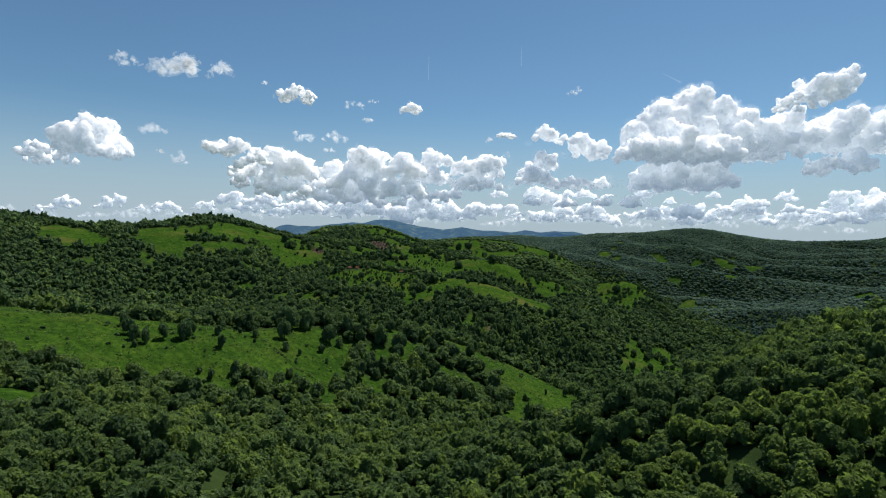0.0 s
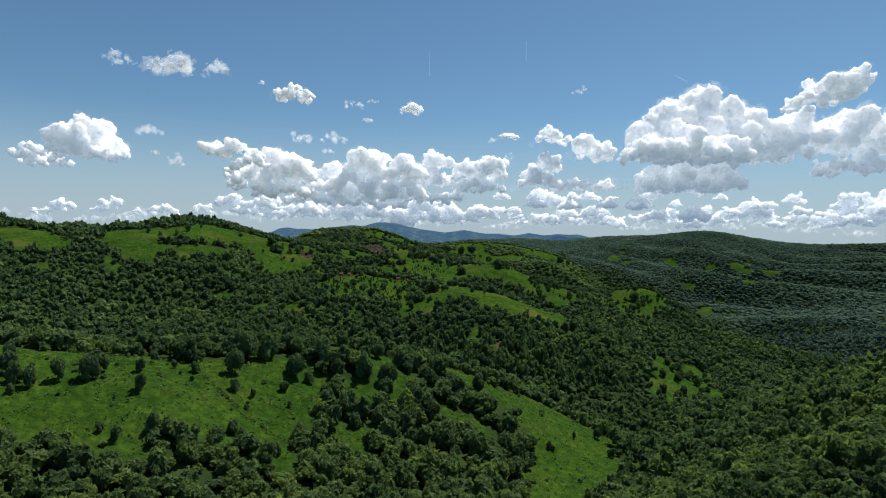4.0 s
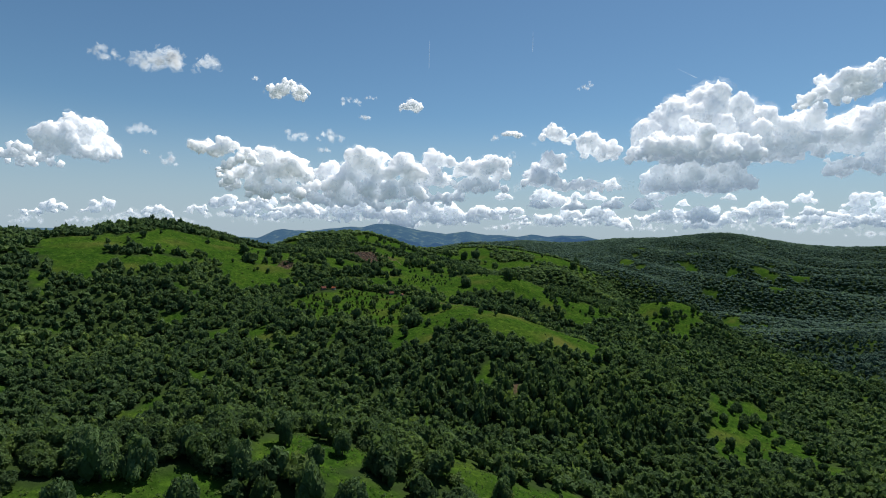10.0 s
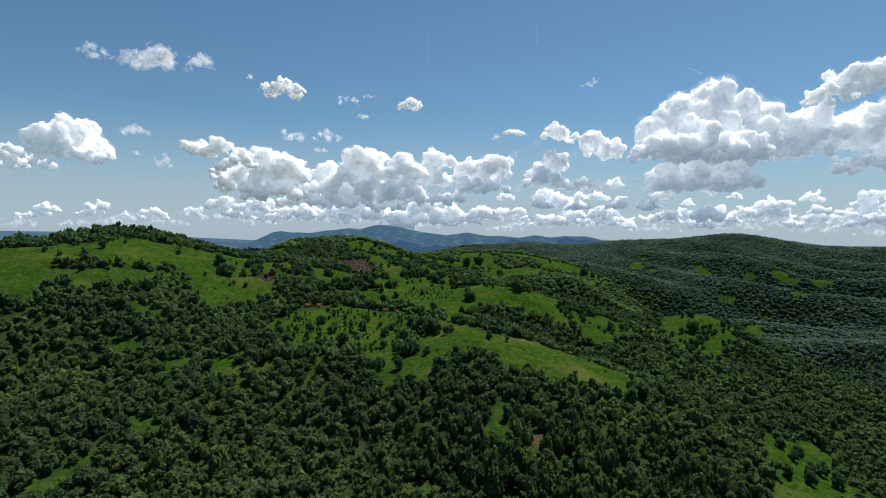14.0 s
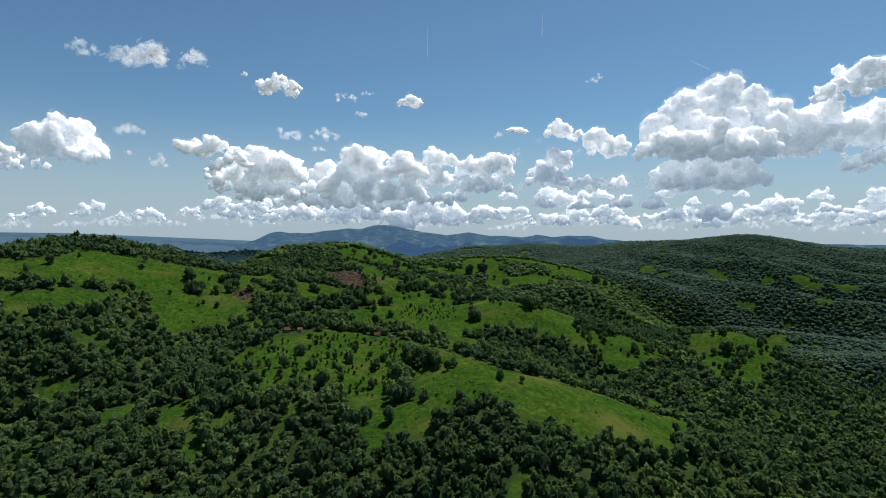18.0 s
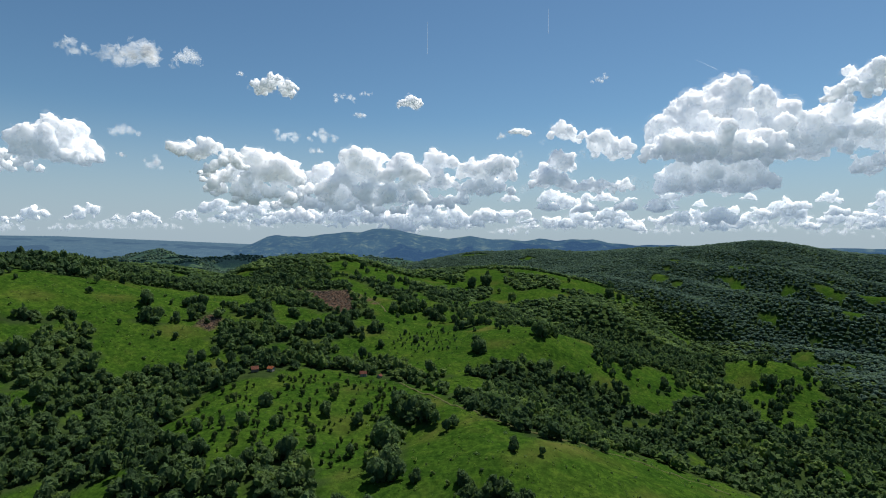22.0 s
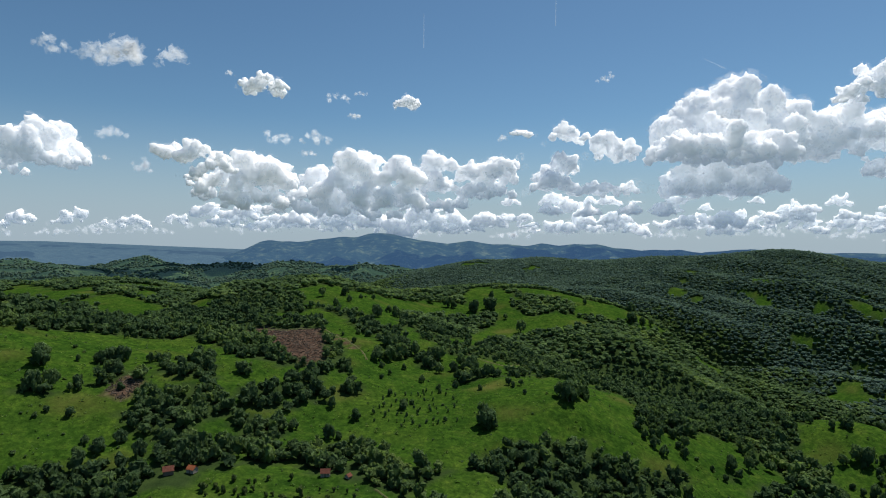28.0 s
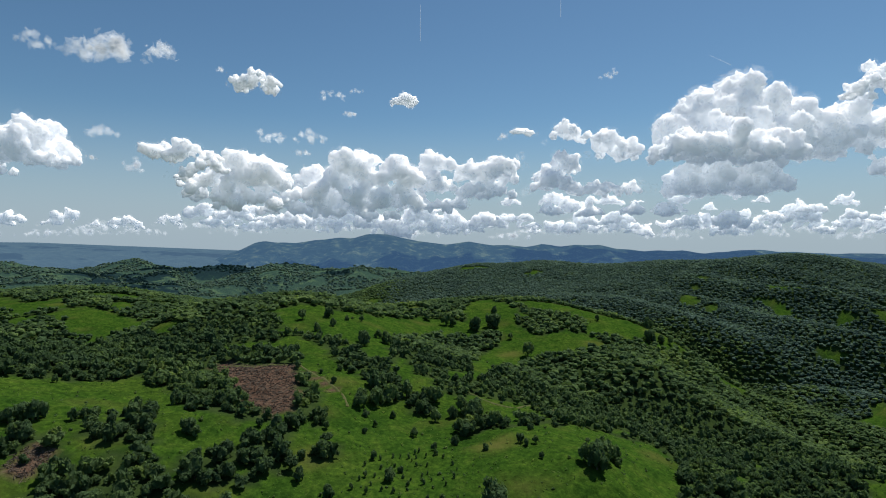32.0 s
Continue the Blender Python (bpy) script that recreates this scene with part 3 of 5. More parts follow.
tagged(ground, "rolling green hills with bright meadows and forest floor", "hills", kind="structure")

# ---- far mountains and the hazy plain ----
SKYLINE = [(-3600, -190), (-1900, -180), (-1520, -110), (-1307, -30), (-1233, 6), (-1159, 20), (-1085, 10), (-974, 10), (-826, 30), (-678, 44), (-585, 42), (-493, 70), (-420, 74), (-345, 68), (-271, 47), (-160, 25),
           (25, 4), (173, 24), (321, 0), (432, 4), (543, -10), (654, 11), (765, -4), (876, 5), (1025, 5), (1136, -16), (1321, -34), (1580, -27), (1728, -45), (2061, -13), (2209, -30), (2600, -42), (3600, -46)]


def mountain_height(x, y):
    crest = np.interp(x, [p[0] for p in SKYLINE], [p[1] for p in SKYLINE])
    crest = crest + 3 * waves(x, x * 0, 240, 21)
    side = np.clip((y - 3450) / 1150, 0, 1)
    body = -165 + (crest + 165) * side ** 1.3
    ribs = np.abs(np.sin(x / 95 + 0.9 * np.sin(x / 210) + y / 260 + 0.7 * np.sin(y / 150)))
    folds = waves(x + 0.3 * y, y, 420, 22) * 24 + waves(x, y, 170, 23) * 12 + (0.6 - ribs) * 26
    back = np.clip((y - 4600) / 300, 0, 1)
    return body + folds * side * (1 - side) * 3.2 - back * 60


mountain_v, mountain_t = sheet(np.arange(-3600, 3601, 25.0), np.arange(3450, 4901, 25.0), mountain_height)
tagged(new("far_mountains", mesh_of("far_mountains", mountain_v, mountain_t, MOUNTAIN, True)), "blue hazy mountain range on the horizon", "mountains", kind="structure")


def plain_height(x, y):
    edge = far_edge(x)
    relief = (17 * waves(x, y, 520, 25) + 5 * waves(x, y, 190, 26)) * np.clip((y - edge) / 150, 0, 1) * np.clip((4700 - y) / 300, 0, 1)
    return height(x, y) + relief + 9 * np.clip((y - edge + 20) / 100, 0, 1) - 2 - 40 * np.clip((edge - 40 - y) / 60, 0, 1) + np.clip((y - 4500) / 450, 0, 1) * 30 - 70 * np.clip((x + 2900) / 2000, 0, 1) * np.clip((y - 3450) / 500, 0, 1)


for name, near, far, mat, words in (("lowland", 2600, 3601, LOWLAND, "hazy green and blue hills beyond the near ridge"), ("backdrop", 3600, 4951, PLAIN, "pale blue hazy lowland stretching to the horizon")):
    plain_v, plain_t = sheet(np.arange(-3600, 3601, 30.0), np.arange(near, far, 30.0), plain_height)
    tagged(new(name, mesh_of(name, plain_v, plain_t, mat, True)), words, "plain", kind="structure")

# ---- woods ----


def leafy_crown(rng, leaves, leaf, lumps, fine=False, tall=0.9):
    """A crown of radius 1: leafy boughs heaped over one another, each a ragged core under tilted sprays of leaves with gaps between them."""
    a = np.arange(lumps) * 2.4 + rng.uniform(-0.7, 0.7, lumps)
    up = rng.uniform(-0.6, 0.85, lumps)
    side = np.sqrt(1 - up * up)
    bough = np.stack([np.cos(a) * side, np.sin(a) * side, up], 1) * rng.uniform(0.3, 0.72, (lumps, 1))
    bough[0] = (0, 0, 0.12)
    girth = rng.uniform(0.24, 0.52, lumps) * (1.35 if lumps < 5 else 1.0 if lumps < 10 else 0.8)
    girth[0] = 0.6
    which = rng.choice(lumps, leaves, p=girth ** 2 / (girth ** 2).sum())
    off = rng.normal(size=(leaves, 3)) + bough[which] * 1.1 + (0, 0, 0.4)
    off /= np.linalg.norm(off, axis=1)[:, None]
    place = bough[which] + off * (girth[which] * rng.uniform(0.84, 1.1, leaves))[:, None]
    n = off + rng.normal(size=(leaves, 3)) * 0.42
    n /= np.linalg.norm(n, axis=1)[:, None]
    u = np.cross(n, rng.normal(size=(leaves, 3)))
    u /= np.linalg.norm(u, axis=1)[:, None]
    w = np.cross(n, u)
    s = leaf * np.exp(rng.normal(0, 0.32, (leaves, 1)))
    v = np.stack([place + u * s * 1.05 + n * s * 0.2, place - u * s * 0.55 + w * s * 0.8, place - u * s * 0.5 - w * s * 0.8 - n * s * 0.2], 1).reshape(-1, 3)
    vs, ts, base = [v], [np.arange(leaves * 3).reshape(-1, 3)], len(v)
    kernel = BALL_1 if fine else DICE
    for at, r in zip(bough, girth):
        turn = np.array(Euler(rng.uniform(0, 6, 3)).to_matrix())
        vs.append((kernel[0] @ turn) * r * rng.uniform(0.82, 1.08, (len(kernel[0]), 1)) + at)
        ts.append(kernel[1] + base)
        base += len(kernel[0])
    v, t = np.concatenate(vs), np.concatenate(ts)
    v[:, 2] = v[:, 2] * tall + 0.55
    return v, t


def planted(x, y, radius, tall, tint, kinds, seed, sink=0.0):
    """All the given trees as one set of places, triangles and tints."""
    rng = np.random.default_rng(seed)
    z = surface(x, y) + sink
    kind, turn = rng.integers(0, len(kinds), len(x)), rng.uniform(0, 6.28, len(x))
    vs, ts, cs, base = [], [], [], 0
    for k, (v, t) in enumerate(kinds):
        pick = np.nonzero(kind == k)[0]
        if not len(pick):
            continue
        c, s = np.cos(turn[pick])[:, None], np.sin(turn[pick])[:, None]
        r = radius[pick][:, None]
        wx = (v[:, 0] * c - v[:, 1] * s) * r + x[pick][:, None]
        wy = (v[:, 0] * s + v[:, 1] * c) * r + y[pick][:, None]
        wz = v[:, 2] * (tall[pick])[:, None] + z[pick][:, None]
        vs.append(np.stack([wx, wy, wz], -1).reshape(-1, 3))
        ts.append((t[None] + (np.arange(len(pick)) * len(v))[:, None, None]).reshape(-1, 3) + base)
        cs.append(np.repeat(tint[pick], len(v)))
        base += len(pick) * len(v)
    return np.concatenate(vs), np.concatenate(ts), np.concatenate(cs)


def scattered(x0, x1, y0, y1, step, seed):
    rng = np.random.default_rng(seed)
    x, y = np.meshgrid(np.arange(x0, x1, step), np.arange(y0, y1, step))
    x, y = x.ravel(), y.ravel()
    return x + rng.uniform(-0.48, 0.48, len(x)) * step, y + rng.uniform(-0.48, 0.48, len(x)) * step


def grown(name, x, y, radius, tall, tint, kinds, words, soft_shaded, seed):
    """A wood whose leaves take on a painted blue haze past the valley line."""
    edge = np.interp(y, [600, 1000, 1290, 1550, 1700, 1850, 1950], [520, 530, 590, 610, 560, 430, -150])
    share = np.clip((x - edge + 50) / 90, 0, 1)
    hazed = np.random.default_rng(seed + 100).uniform(0, 1, len(x)) < share * (x > -300)
    for pick, leaves, kind in ((~hazed, LEAVES, name), (hazed, HAZED_LEAVES, name.replace("woodland", "hazed_wood"))):
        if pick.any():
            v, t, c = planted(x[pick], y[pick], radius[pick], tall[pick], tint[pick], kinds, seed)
            tagged(new(kind, mesh_of(kind, v, t, leaves, soft_shaded, tint=c)), words if leaves is LEAVES else words + ", leaf colour blued by haze", "woodland", kind="stuff")


kind_rng = np.random.default_rng(40)
NEAREST_KINDS = [leafy_crown(kind_rng, 640, 0.112, 13) for _ in range(9)]
NEAR_KINDS = [leafy_crown(kind_rng, 200, 0.165, 9) for _ in range(12)]
MID_KINDS = [leafy_crown(kind_rng, 52, 0.2, 6) for _ in range(16)]
BLOBS = [leafy_crown(kind_rng, 4, 0.4, 1) for _ in range(12)]
FAR_KINDS = [leafy_crown(kind_rng, 14, 0.23, 5) for _ in range(16)]

wx, wy = scattered(-680, 720, 60, 1230, 6.5, 41)
keep = (np.abs(wx) < 0.75 * wy + 25) & ~in_meadow(wx, wy) & ~in_any(wx, wy, BARE, 1.5) & ~open_far(wx, wy)
for hut_x, hut_y in HUTS:
    keep &= ~((np.abs(wx - hut_x) < 7) & (wy > hut_y - 13) & (wy < hut_y + 5))
wx, wy = wx[keep], wy[keep]
tree_rng = np.random.default_rng(42)
ux, uy = scattered(-280, 280, 60, 330, 6.2, 47)
under = (np.abs(ux) < 0.75 * uy + 25) & ~in_meadow(ux, uy)
ux, uy = ux[under], uy[under]
size = np.clip(0.45 + 0.18 * waves(wx, wy, 45, 43) + tree_rng.normal(0, 0.26, len(wx)), 0.0, 1.15)
radius = 3.0 + 3.0 * size
radius *= 1 - 0.14 * np.clip((330 - wy) / 60, 0, 1) - 0.06 * np.clip((430 - wy) / 60, 0, 1) * np.clip((wx - 40) / 30, 0, 1)
radius *= 1 - 0.2 * np.clip((wy - 1020) / 150, 0, 1)
tall = radius * np.clip(np.exp(tree_rng.normal(0.16, 0.22, len(wx))), 0.75, 1.65)
steep = inside(wx, wy, [(-20, 585), (-5, 665), (60, 650), (150, 672), (175, 625), (110, 585), (40, 575)])
radius, tall = np.where(steep, radius * 0.85, radius), np.where(steep, tall * 1.4, tall)
# Crowns near the start are tinted lighter, in place of sunlight they lack.
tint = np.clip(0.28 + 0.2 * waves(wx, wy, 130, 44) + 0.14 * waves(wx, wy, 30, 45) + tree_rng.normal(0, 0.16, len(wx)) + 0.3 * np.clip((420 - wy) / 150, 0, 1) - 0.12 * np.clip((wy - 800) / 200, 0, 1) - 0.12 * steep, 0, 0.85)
low_radius = tree_rng.uniform(2.0, 3.3, len(ux))
v, t, c = planted(ux, uy, low_radius, low_radius * 1.1, tree_rng.uniform(0.2, 0.85, len(ux)), MID_KINDS, 48)
tagged(new("undergrowth", mesh_of("undergrowth", v, t, LEAVES, False, tint=c)), "young broadleaf growth filling gaps between tall trees", "undergrowth", kind="stuff")
eye_z = np.interp(wy - 220, [0, 200, 670], [-7, -3, 67])
reach = np.maximum(np.maximum((eye_z - height(wx, wy)) / 0.42, np.abs(wx) / 0.74), wy - 671)
for name, pick, kinds, words in (
    ("nearest_woodland", reach < 165, NEAREST_KINDS, "leafy broadleaf wood with finely textured crowns"),
    ("near_woodland", (reach >= 165) & (reach < 262), NEAR_KINDS, "dense broadleaf wood with lumpy sunlit crowns"),
    ("middle_woodland", (reach >= 262) & (reach < 410), MID_KINDS, "dense dark green broadleaf wood on the slopes"),
    ("hill_woodland", reach >= 410, FAR_KINDS, "dark green wood on the hillsides"),
):
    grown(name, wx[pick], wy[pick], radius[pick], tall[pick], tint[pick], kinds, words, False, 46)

for name, area, step, rest, words in (
    ("valley_woodland", (-480, 1400, 1230, 1650), 7.4, lambda x, y: (np.abs(x) < 0.77 * y + 40) & (x > -420), "dark green forest round the valley head"),
    ("far_woodland", (-480, 1800, 1650, 2960), 7.2, lambda x, y: (np.abs(x) < 0.77 * y + 40) & (x > -420) & ((y < 2430) | ((x > -300) & (y < far_edge(x) - 10) & (x < 900))), "dark forest covering the distant ridge"),
    ("slope_woodland", (720, 1400, 300, 1230), 8.2, lambda x, y: np.abs(x) < 0.77 * y + 40, "dark green forest on the far side of the valley"),
    ("upland_woodland", (-1000, -680, 860, 1300), 8.2, lambda x, y: np.abs(x) < 0.77 * y + 40, "dark green wood behind the grassy hill"),
    ("side_woodland", (-560, 560, -320, 760), 13, lambda x, y: (np.abs(x) > 0.75 * y + 22) | (y < 60), "broadleaf wood on the slopes beside the flight path"),
    ("plain_woodland", (-1900, 0, 1300, 2640), 10, lambda x, y: (np.abs(x) < 0.77 * y + 40) & ((x < -480) | ((y > 2430) & (x < -300))), "dark woods between the fields of the far lowland"),
):
    fx, fy = scattered(*area, step, 51)
    keep = rest(fx, fy) & ~in_meadow(fx, fy) & ~open_far(fx, fy)
    fx, fy = fx[keep], fy[keep]
    far_rng = np.random.default_rng(52)
    far_radius = step * far_rng.uniform(0.8, 1.12, len(fx))
    far_tint = np.clip(0.3 + 0.2 * waves(fx, fy, 170, 53) + 0.14 * waves(fx, fy, 55, 55) + far_rng.normal(0, 0.13, len(fx)) - 0.14 * (fx < -250), 0, 1)
    grown(name, fx, fy, far_radius, far_radius * far_rng.uniform(0.52, 0.82, len(fx)), far_tint, BLOBS, words, True, 54)

fx, fy = scattered(-2100, 260, 2640, 3560, 15, 56)
keep = (np.abs(fx) < 0.77 * fy) & (waves(fx, fy, 230, 57) + 0.7 * waves(fx, fy, 70, 58) > -0.15) & (fy > far_edge(fx) + 60)
fx, fy = fx[keep], fy[keep]
low_rng = np.random.default_rng(59)
clump = low_rng.uniform(7, 13, len(fx))
v, t, c = planted(fx, fy, clump, clump * low_rng.uniform(0.4, 0.75, len(fx)), low_rng.uniform(0.0, 0.7, len(fx)), BLOBS, 55, plain_height(fx, fy) - surface(fx, fy))
tagged(new("lowland_woodland", mesh_of("lowland_woodland", v, t, HAZED_LEAVES, True, tint=c)), "clumps of dark wood on the hazy far hills", "woodland", kind="stuff")

# ---- trees that stand alone, orchard and bushes ----


def blade_mesh(name, v, t, mat, tint):
    return mesh_of(name, v, t, mat, False, tint=np.full(len(v), tint))


def limb(bm, a, b, ra, rb, sides=7):
    a, b = Vector(a), Vector(b)
    m = Matrix.Translation((a + b) / 2) @ (b - a).to_track_quat("Z", "Y").to_matrix().to_4x4()
    bmesh.ops.create_cone(bm, cap_ends=True, segments=sides, radius1=ra, radius2=rb, depth=(b - a).length, matrix=m)


def tree_model(name, rng, leaves, tint, label, category, spread=0.42, cards=340, leaf=0.145, lumps=12, group=""):
    """A tree one metre high, to be scaled to its height."""
    ob = new(name)
    bm = bmesh.new()
    top = Vector((rng.uniform(-0.03, 0.03), rng.uniform(-0.03, 0.03), 0.55))
    limb(bm, (0, 0, -0.06), top, 0.032, 0.014)
    for k in range(5):
        a = k * 1.26 + rng.uniform(-0.4, 0.4)
        z = rng.uniform(0.22, 0.42)
        limb(bm, top * (z / 0.55), (math.cos(a) * spread * 0.6, math.sin(a) * spread * 0.6, z + rng.uniform(0.14, 0.3)), 0.013, 0.005, 5)
    part("trunk", bm, BARK, ob)
    v, t = leafy_crown(rng, cards, leaf * 0.85, lumps, cards > 500)
    v = np.c_[v[:, 0] * spread, v[:, 1] * spread, v[:, 2] * 0.7 - 0.02]
    v[:, :2] += 0.05 * np.stack([waves(v[:, 2], v[:, 0], 0.9, int(rng.integers(99))), waves(v[:, 2], v[:, 1], 0.9, int(rng.integers(99)))], 1)
    leafy = new("crown", blade_mesh("crown", v, t, leaves, tint))
    leafy.parent = ob
    return tagged(ob, label, category, group)


def stand(model, x, y, tall, wide, turn, sink=0.0):
    z = float(surface(x, y)) + sink
    return copy_thing(model, pose(x, y, z, 0, 0, turn) @ Matrix.Diagonal((tall * wide, tall * wide, tall, 1)))


def sprinkled(count, shape, clear, seed):
    """Places inside a polygon, no two nearer than clear."""
    rng = np.random.default_rng(seed)
    low, high = np.min(shape, 0), np.max(shape, 0)
    kept = []
    for x, y in rng.uniform(low, high, (count * 30, 2)):
        if inside(x, y, shape) and all((x - a) ** 2 + (y - b) ** 2 > clear * clear for a, b in kept):
            kept.append((x, y))
            if len(kept) == count:
                break
    return kept


lone_rng = np.random.default_rng(61)
OAKS = [tree_model("tree", lone_rng, LEAVES, tint, label, "tree") for tint, label in (
    (0.08, "dark green broadleaf tree standing alone in a meadow"), (0.25, "green broadleaf tree with a lumpy round crown"), (0.14, "dark leafy tree beside a grassy slope"), (0.48, "light green broadleaf tree on a meadow"))]
SPUR_OAKS = [tree_model("tree", lone_rng, LEAVES, tint, label, "tree", cards=1000, leaf=0.092, lumps=17) for tint, label in (
    (0.12, "dark green broadleaf tree casting shade on a meadow"), (0.3, "tall leafy tree on a grassy spur"), (0.2, "dark green tree with a ragged crown on a spur"))]
FRUIT = [tree_model("fruit_tree", lone_rng, FRUIT_LEAVES, tint, "small grey-green fruit tree in an old orchard", "fruit tree", 0.46, 80, 0.2, 6, "orchard trees") for tint in (0.2, 0.5, 0.85)]
SAPLINGS = [tree_model("young_tree", lone_rng, LEAVES, tint, "small slender young tree in long grass", "young tree", 0.3, 50, 0.2, 4, "young trees on the slope") for tint in (0.25, 0.5)]


def bush_model(tint):
    v, t = leafy_crown(lone_rng, 60, 0.17, 5, False, 0.75)
    v = np.c_[v[:, 0], v[:, 1], v[:, 2] * 0.9 - 0.12]
    return tagged(new("bush", blade_mesh("bush", v, t, LEAVES, tint)), "low dark green bush in meadow grass", "bush", "meadow bushes")


BUSHES = [bush_model(t) for t in (0.2, 0.4, 0.6)]

# Plan place and height of the trees that can be told apart.
SPUR_TREES = [(-92, 352, 12), (-92, 370, 14), (-68, 366, 12), (-59, 384, 13), (-53, 411, 12), (-38, 382, 14), (-49, 388, 11), (-26, 382, 13), (-19, 413, 12), (-34, 413, 9), (-84, 374, 13), (-100, 377, 13), (-76, 390, 12),
              (21, 415, 9), (-107, 346, 5), (-62, 366, 6), (-115, 313, 7), (-122, 327, 6), (-102, 297, 8), (-111, 289, 6), (-134, 313, 12), (-95, 350, 11), (-57, 328, 7), (-72, 365, 8), (-80, 340, 4), (-105, 337, 3),
              (-116, 316, 10.7), (-143, 308, 9.2), (-154, 301, 9), (-139, 314, 9.9), (-135, 321, 8.7), (-94, 350, 9.7), (-71, 364, 9.6), (-148, 300, 9), (-160, 306, 10), (-101, 297, 7.1),
              (-56, 329, 7.5), (-74, 308, 6.9), (-62, 310, 6.5), (-46, 340, 10), (-42, 353, 11), (-34, 354, 11), (-26, 373, 11), (-42, 378, 11), (-53, 385, 11), (-33, 349, 10), (-51, 353, 9),
              (9, 397, 11), (23, 421, 11), (-168, 318, 9)]
VALLEY_TREES = [(234, 672, 9), (205, 630, 8.3), (258, 681, 10), (256, 696, 9.6), (241, 701, 6.8), (251, 656, 7), (219, 632, 5.8), (246, 690, 8), (240, 683, 7)]
ORCHARD_TREES = [(-132, 780, 9.4), (-46, 715, 9), (-30, 713, 8.9), (12, 722, 6.1), (-22, 740, 11), (-31, 782, 14), (-26, 776, 11), (35, 752, 6), (48, 746, 3.9), (-16, 822, 11), (-8, 806, 9), (-27, 834, 11),
                 (6, 790, 6), (34, 711, 6), (26, 721, 5), (-12, 815, 9), (-4, 799, 8), (-36, 790, 9)]
UPPER_TREES = [(29, 963, 13), (87, 991, 13), (102, 1002, 5), (-198, 997, 6.8), (-136, 999, 8), (-157, 1032, 9.5), (-61, 1003, 13), (-70, 978, 7), (-50, 1067, 11), (-24, 984, 6),
               (-118, 964, 11), (-73, 1034, 5.5), (-1, 1072, 8.3), (11, 1081, 7.7), (24, 1080, 12), (-22, 1099, 12), (-44, 1099, 13), (-33, 1086, 12), (-13, 1081, 12), (-64, 1191, 11), (-46, 1213, 11)]
FAR_TREES = [(-250, 963, 10), (-110, 1209, 6.1), (-99, 1232, 7.4), (-78, 1276, 5.7), (288, 1500, 15), (16, 1426, 10), (74, 1480, 10), (27, 1190, 7), (-215, 944, 5.4), (-216, 993, 10.7), (-225, 985, 8),
             (-230, 941, 11), (-234, 933, 11), (-120, 916, 7.4), (-110, 933, 7), (-50, 936, 5.2), (-51, 1076, 8), (-41, 1076, 11), (-35, 1008, 5), (-53, 967, 6.4), (-238, 937, 9), (-221, 990, 9)]
ORCHARD_LONE = [(-133, 782, 7.5), (-111, 790, 8.7), (-31, 712, 8.8), (-45, 719, 7.9), (-48, 771, 6.6), (2, 785, 6.2), (35, 747, 5.6), (-9, 806, 10.9), (9, 725, 6.3),
                (-12, 733, 6.5), (-57, 716, 9.8), (-50, 708, 10.9), (-122, 791, 4.9), (-153, 773, 4.7), (-121, 759, 8.0), (-104, 751, 5.6), (-46, 832, 6.2), (-108, 826, 7.7),
                (-92, 799, 5.7), (-70, 820, 8.3), (-50, 814, 7.4), (-34, 798, 12.9), (-79, 762, 11.6), (-94, 794, 7.1), (-19, 817, 12.0), (-27, 825, 11.5), (-30, 739, 10.9),
                (-26, 749, 9.3)]
SPUR_LONE = [(-150, 293, 3.9), (-148, 305, 3.2), (-143, 308, 3.7), (-137, 310, 2.3), (-117, 290, 3.8), (-111, 293, 5.2), (-101, 297, 7.0), (-127, 280, 5.1), (-83, 306, 4.6),
             (-79, 312, 5.8), (-71, 305, 6.4), (-63, 311, 6.0), (-55, 325, 7.4), (-116, 316, 7.1), (-115, 343, 3.9), (-105, 338, 2.3), (-100, 335, 2.3), (-81, 335, 3.1),
             (-80, 331, 2.5), (-65, 342, 3.1), (-68, 365, 2.8), (-73, 364, 5.7), (-84, 375, 5.3), (-62, 366, 2.3), (-46, 340, 5.7), (-37, 345, 6.6)]
SPUR_EAST_LONE = [(55, 382, 4.2), (73, 407, 3.9), (90, 423, 6.8), (76, 406, 2.6), (89, 393, 5.6), (79, 352, 6.8), (86, 359, 5.6), (68, 409, 3.9), (-40, 394, 10.0),
                  (-49, 389, 9.2), (-27, 390, 6.2)]
SLOPE_LONE = [(-51, 1068, 9.4), (-37, 1082, 8.1), (-46, 1059, 4.6), (-29, 1068, 4.7), (-39, 1050, 3.8), (-44, 1037, 3.7), (-14, 1043, 5.2), (-2, 1081, 5.7), (-8, 1099, 10.2),
              (-2, 1099, 11.8), (-12, 1081, 8.9), (17, 1089, 10.8), (27, 1088, 11.6), (38, 1063, 9.3), (-1, 1022, 4.9), (50, 1024, 4.9), (53, 1020, 4.2), (59, 1001, 3.3),
              (12, 1034, 5.8), (29, 1017, 4.2), (-66, 1198, 10.3), (-47, 1216, 11.7), (-56, 1232, 7.7), (8, 1426, 14.6), (45, 1420, 16.0), (16, 1451, 7.5), (68, 1431, 17.7),
              (-108, 1259, 10.3), (-128, 1235, 8.8), (-91, 1262, 5.8), (-109, 1209, 7.4), (99, 1338, 15.6), (86, 1395, 7.0)]
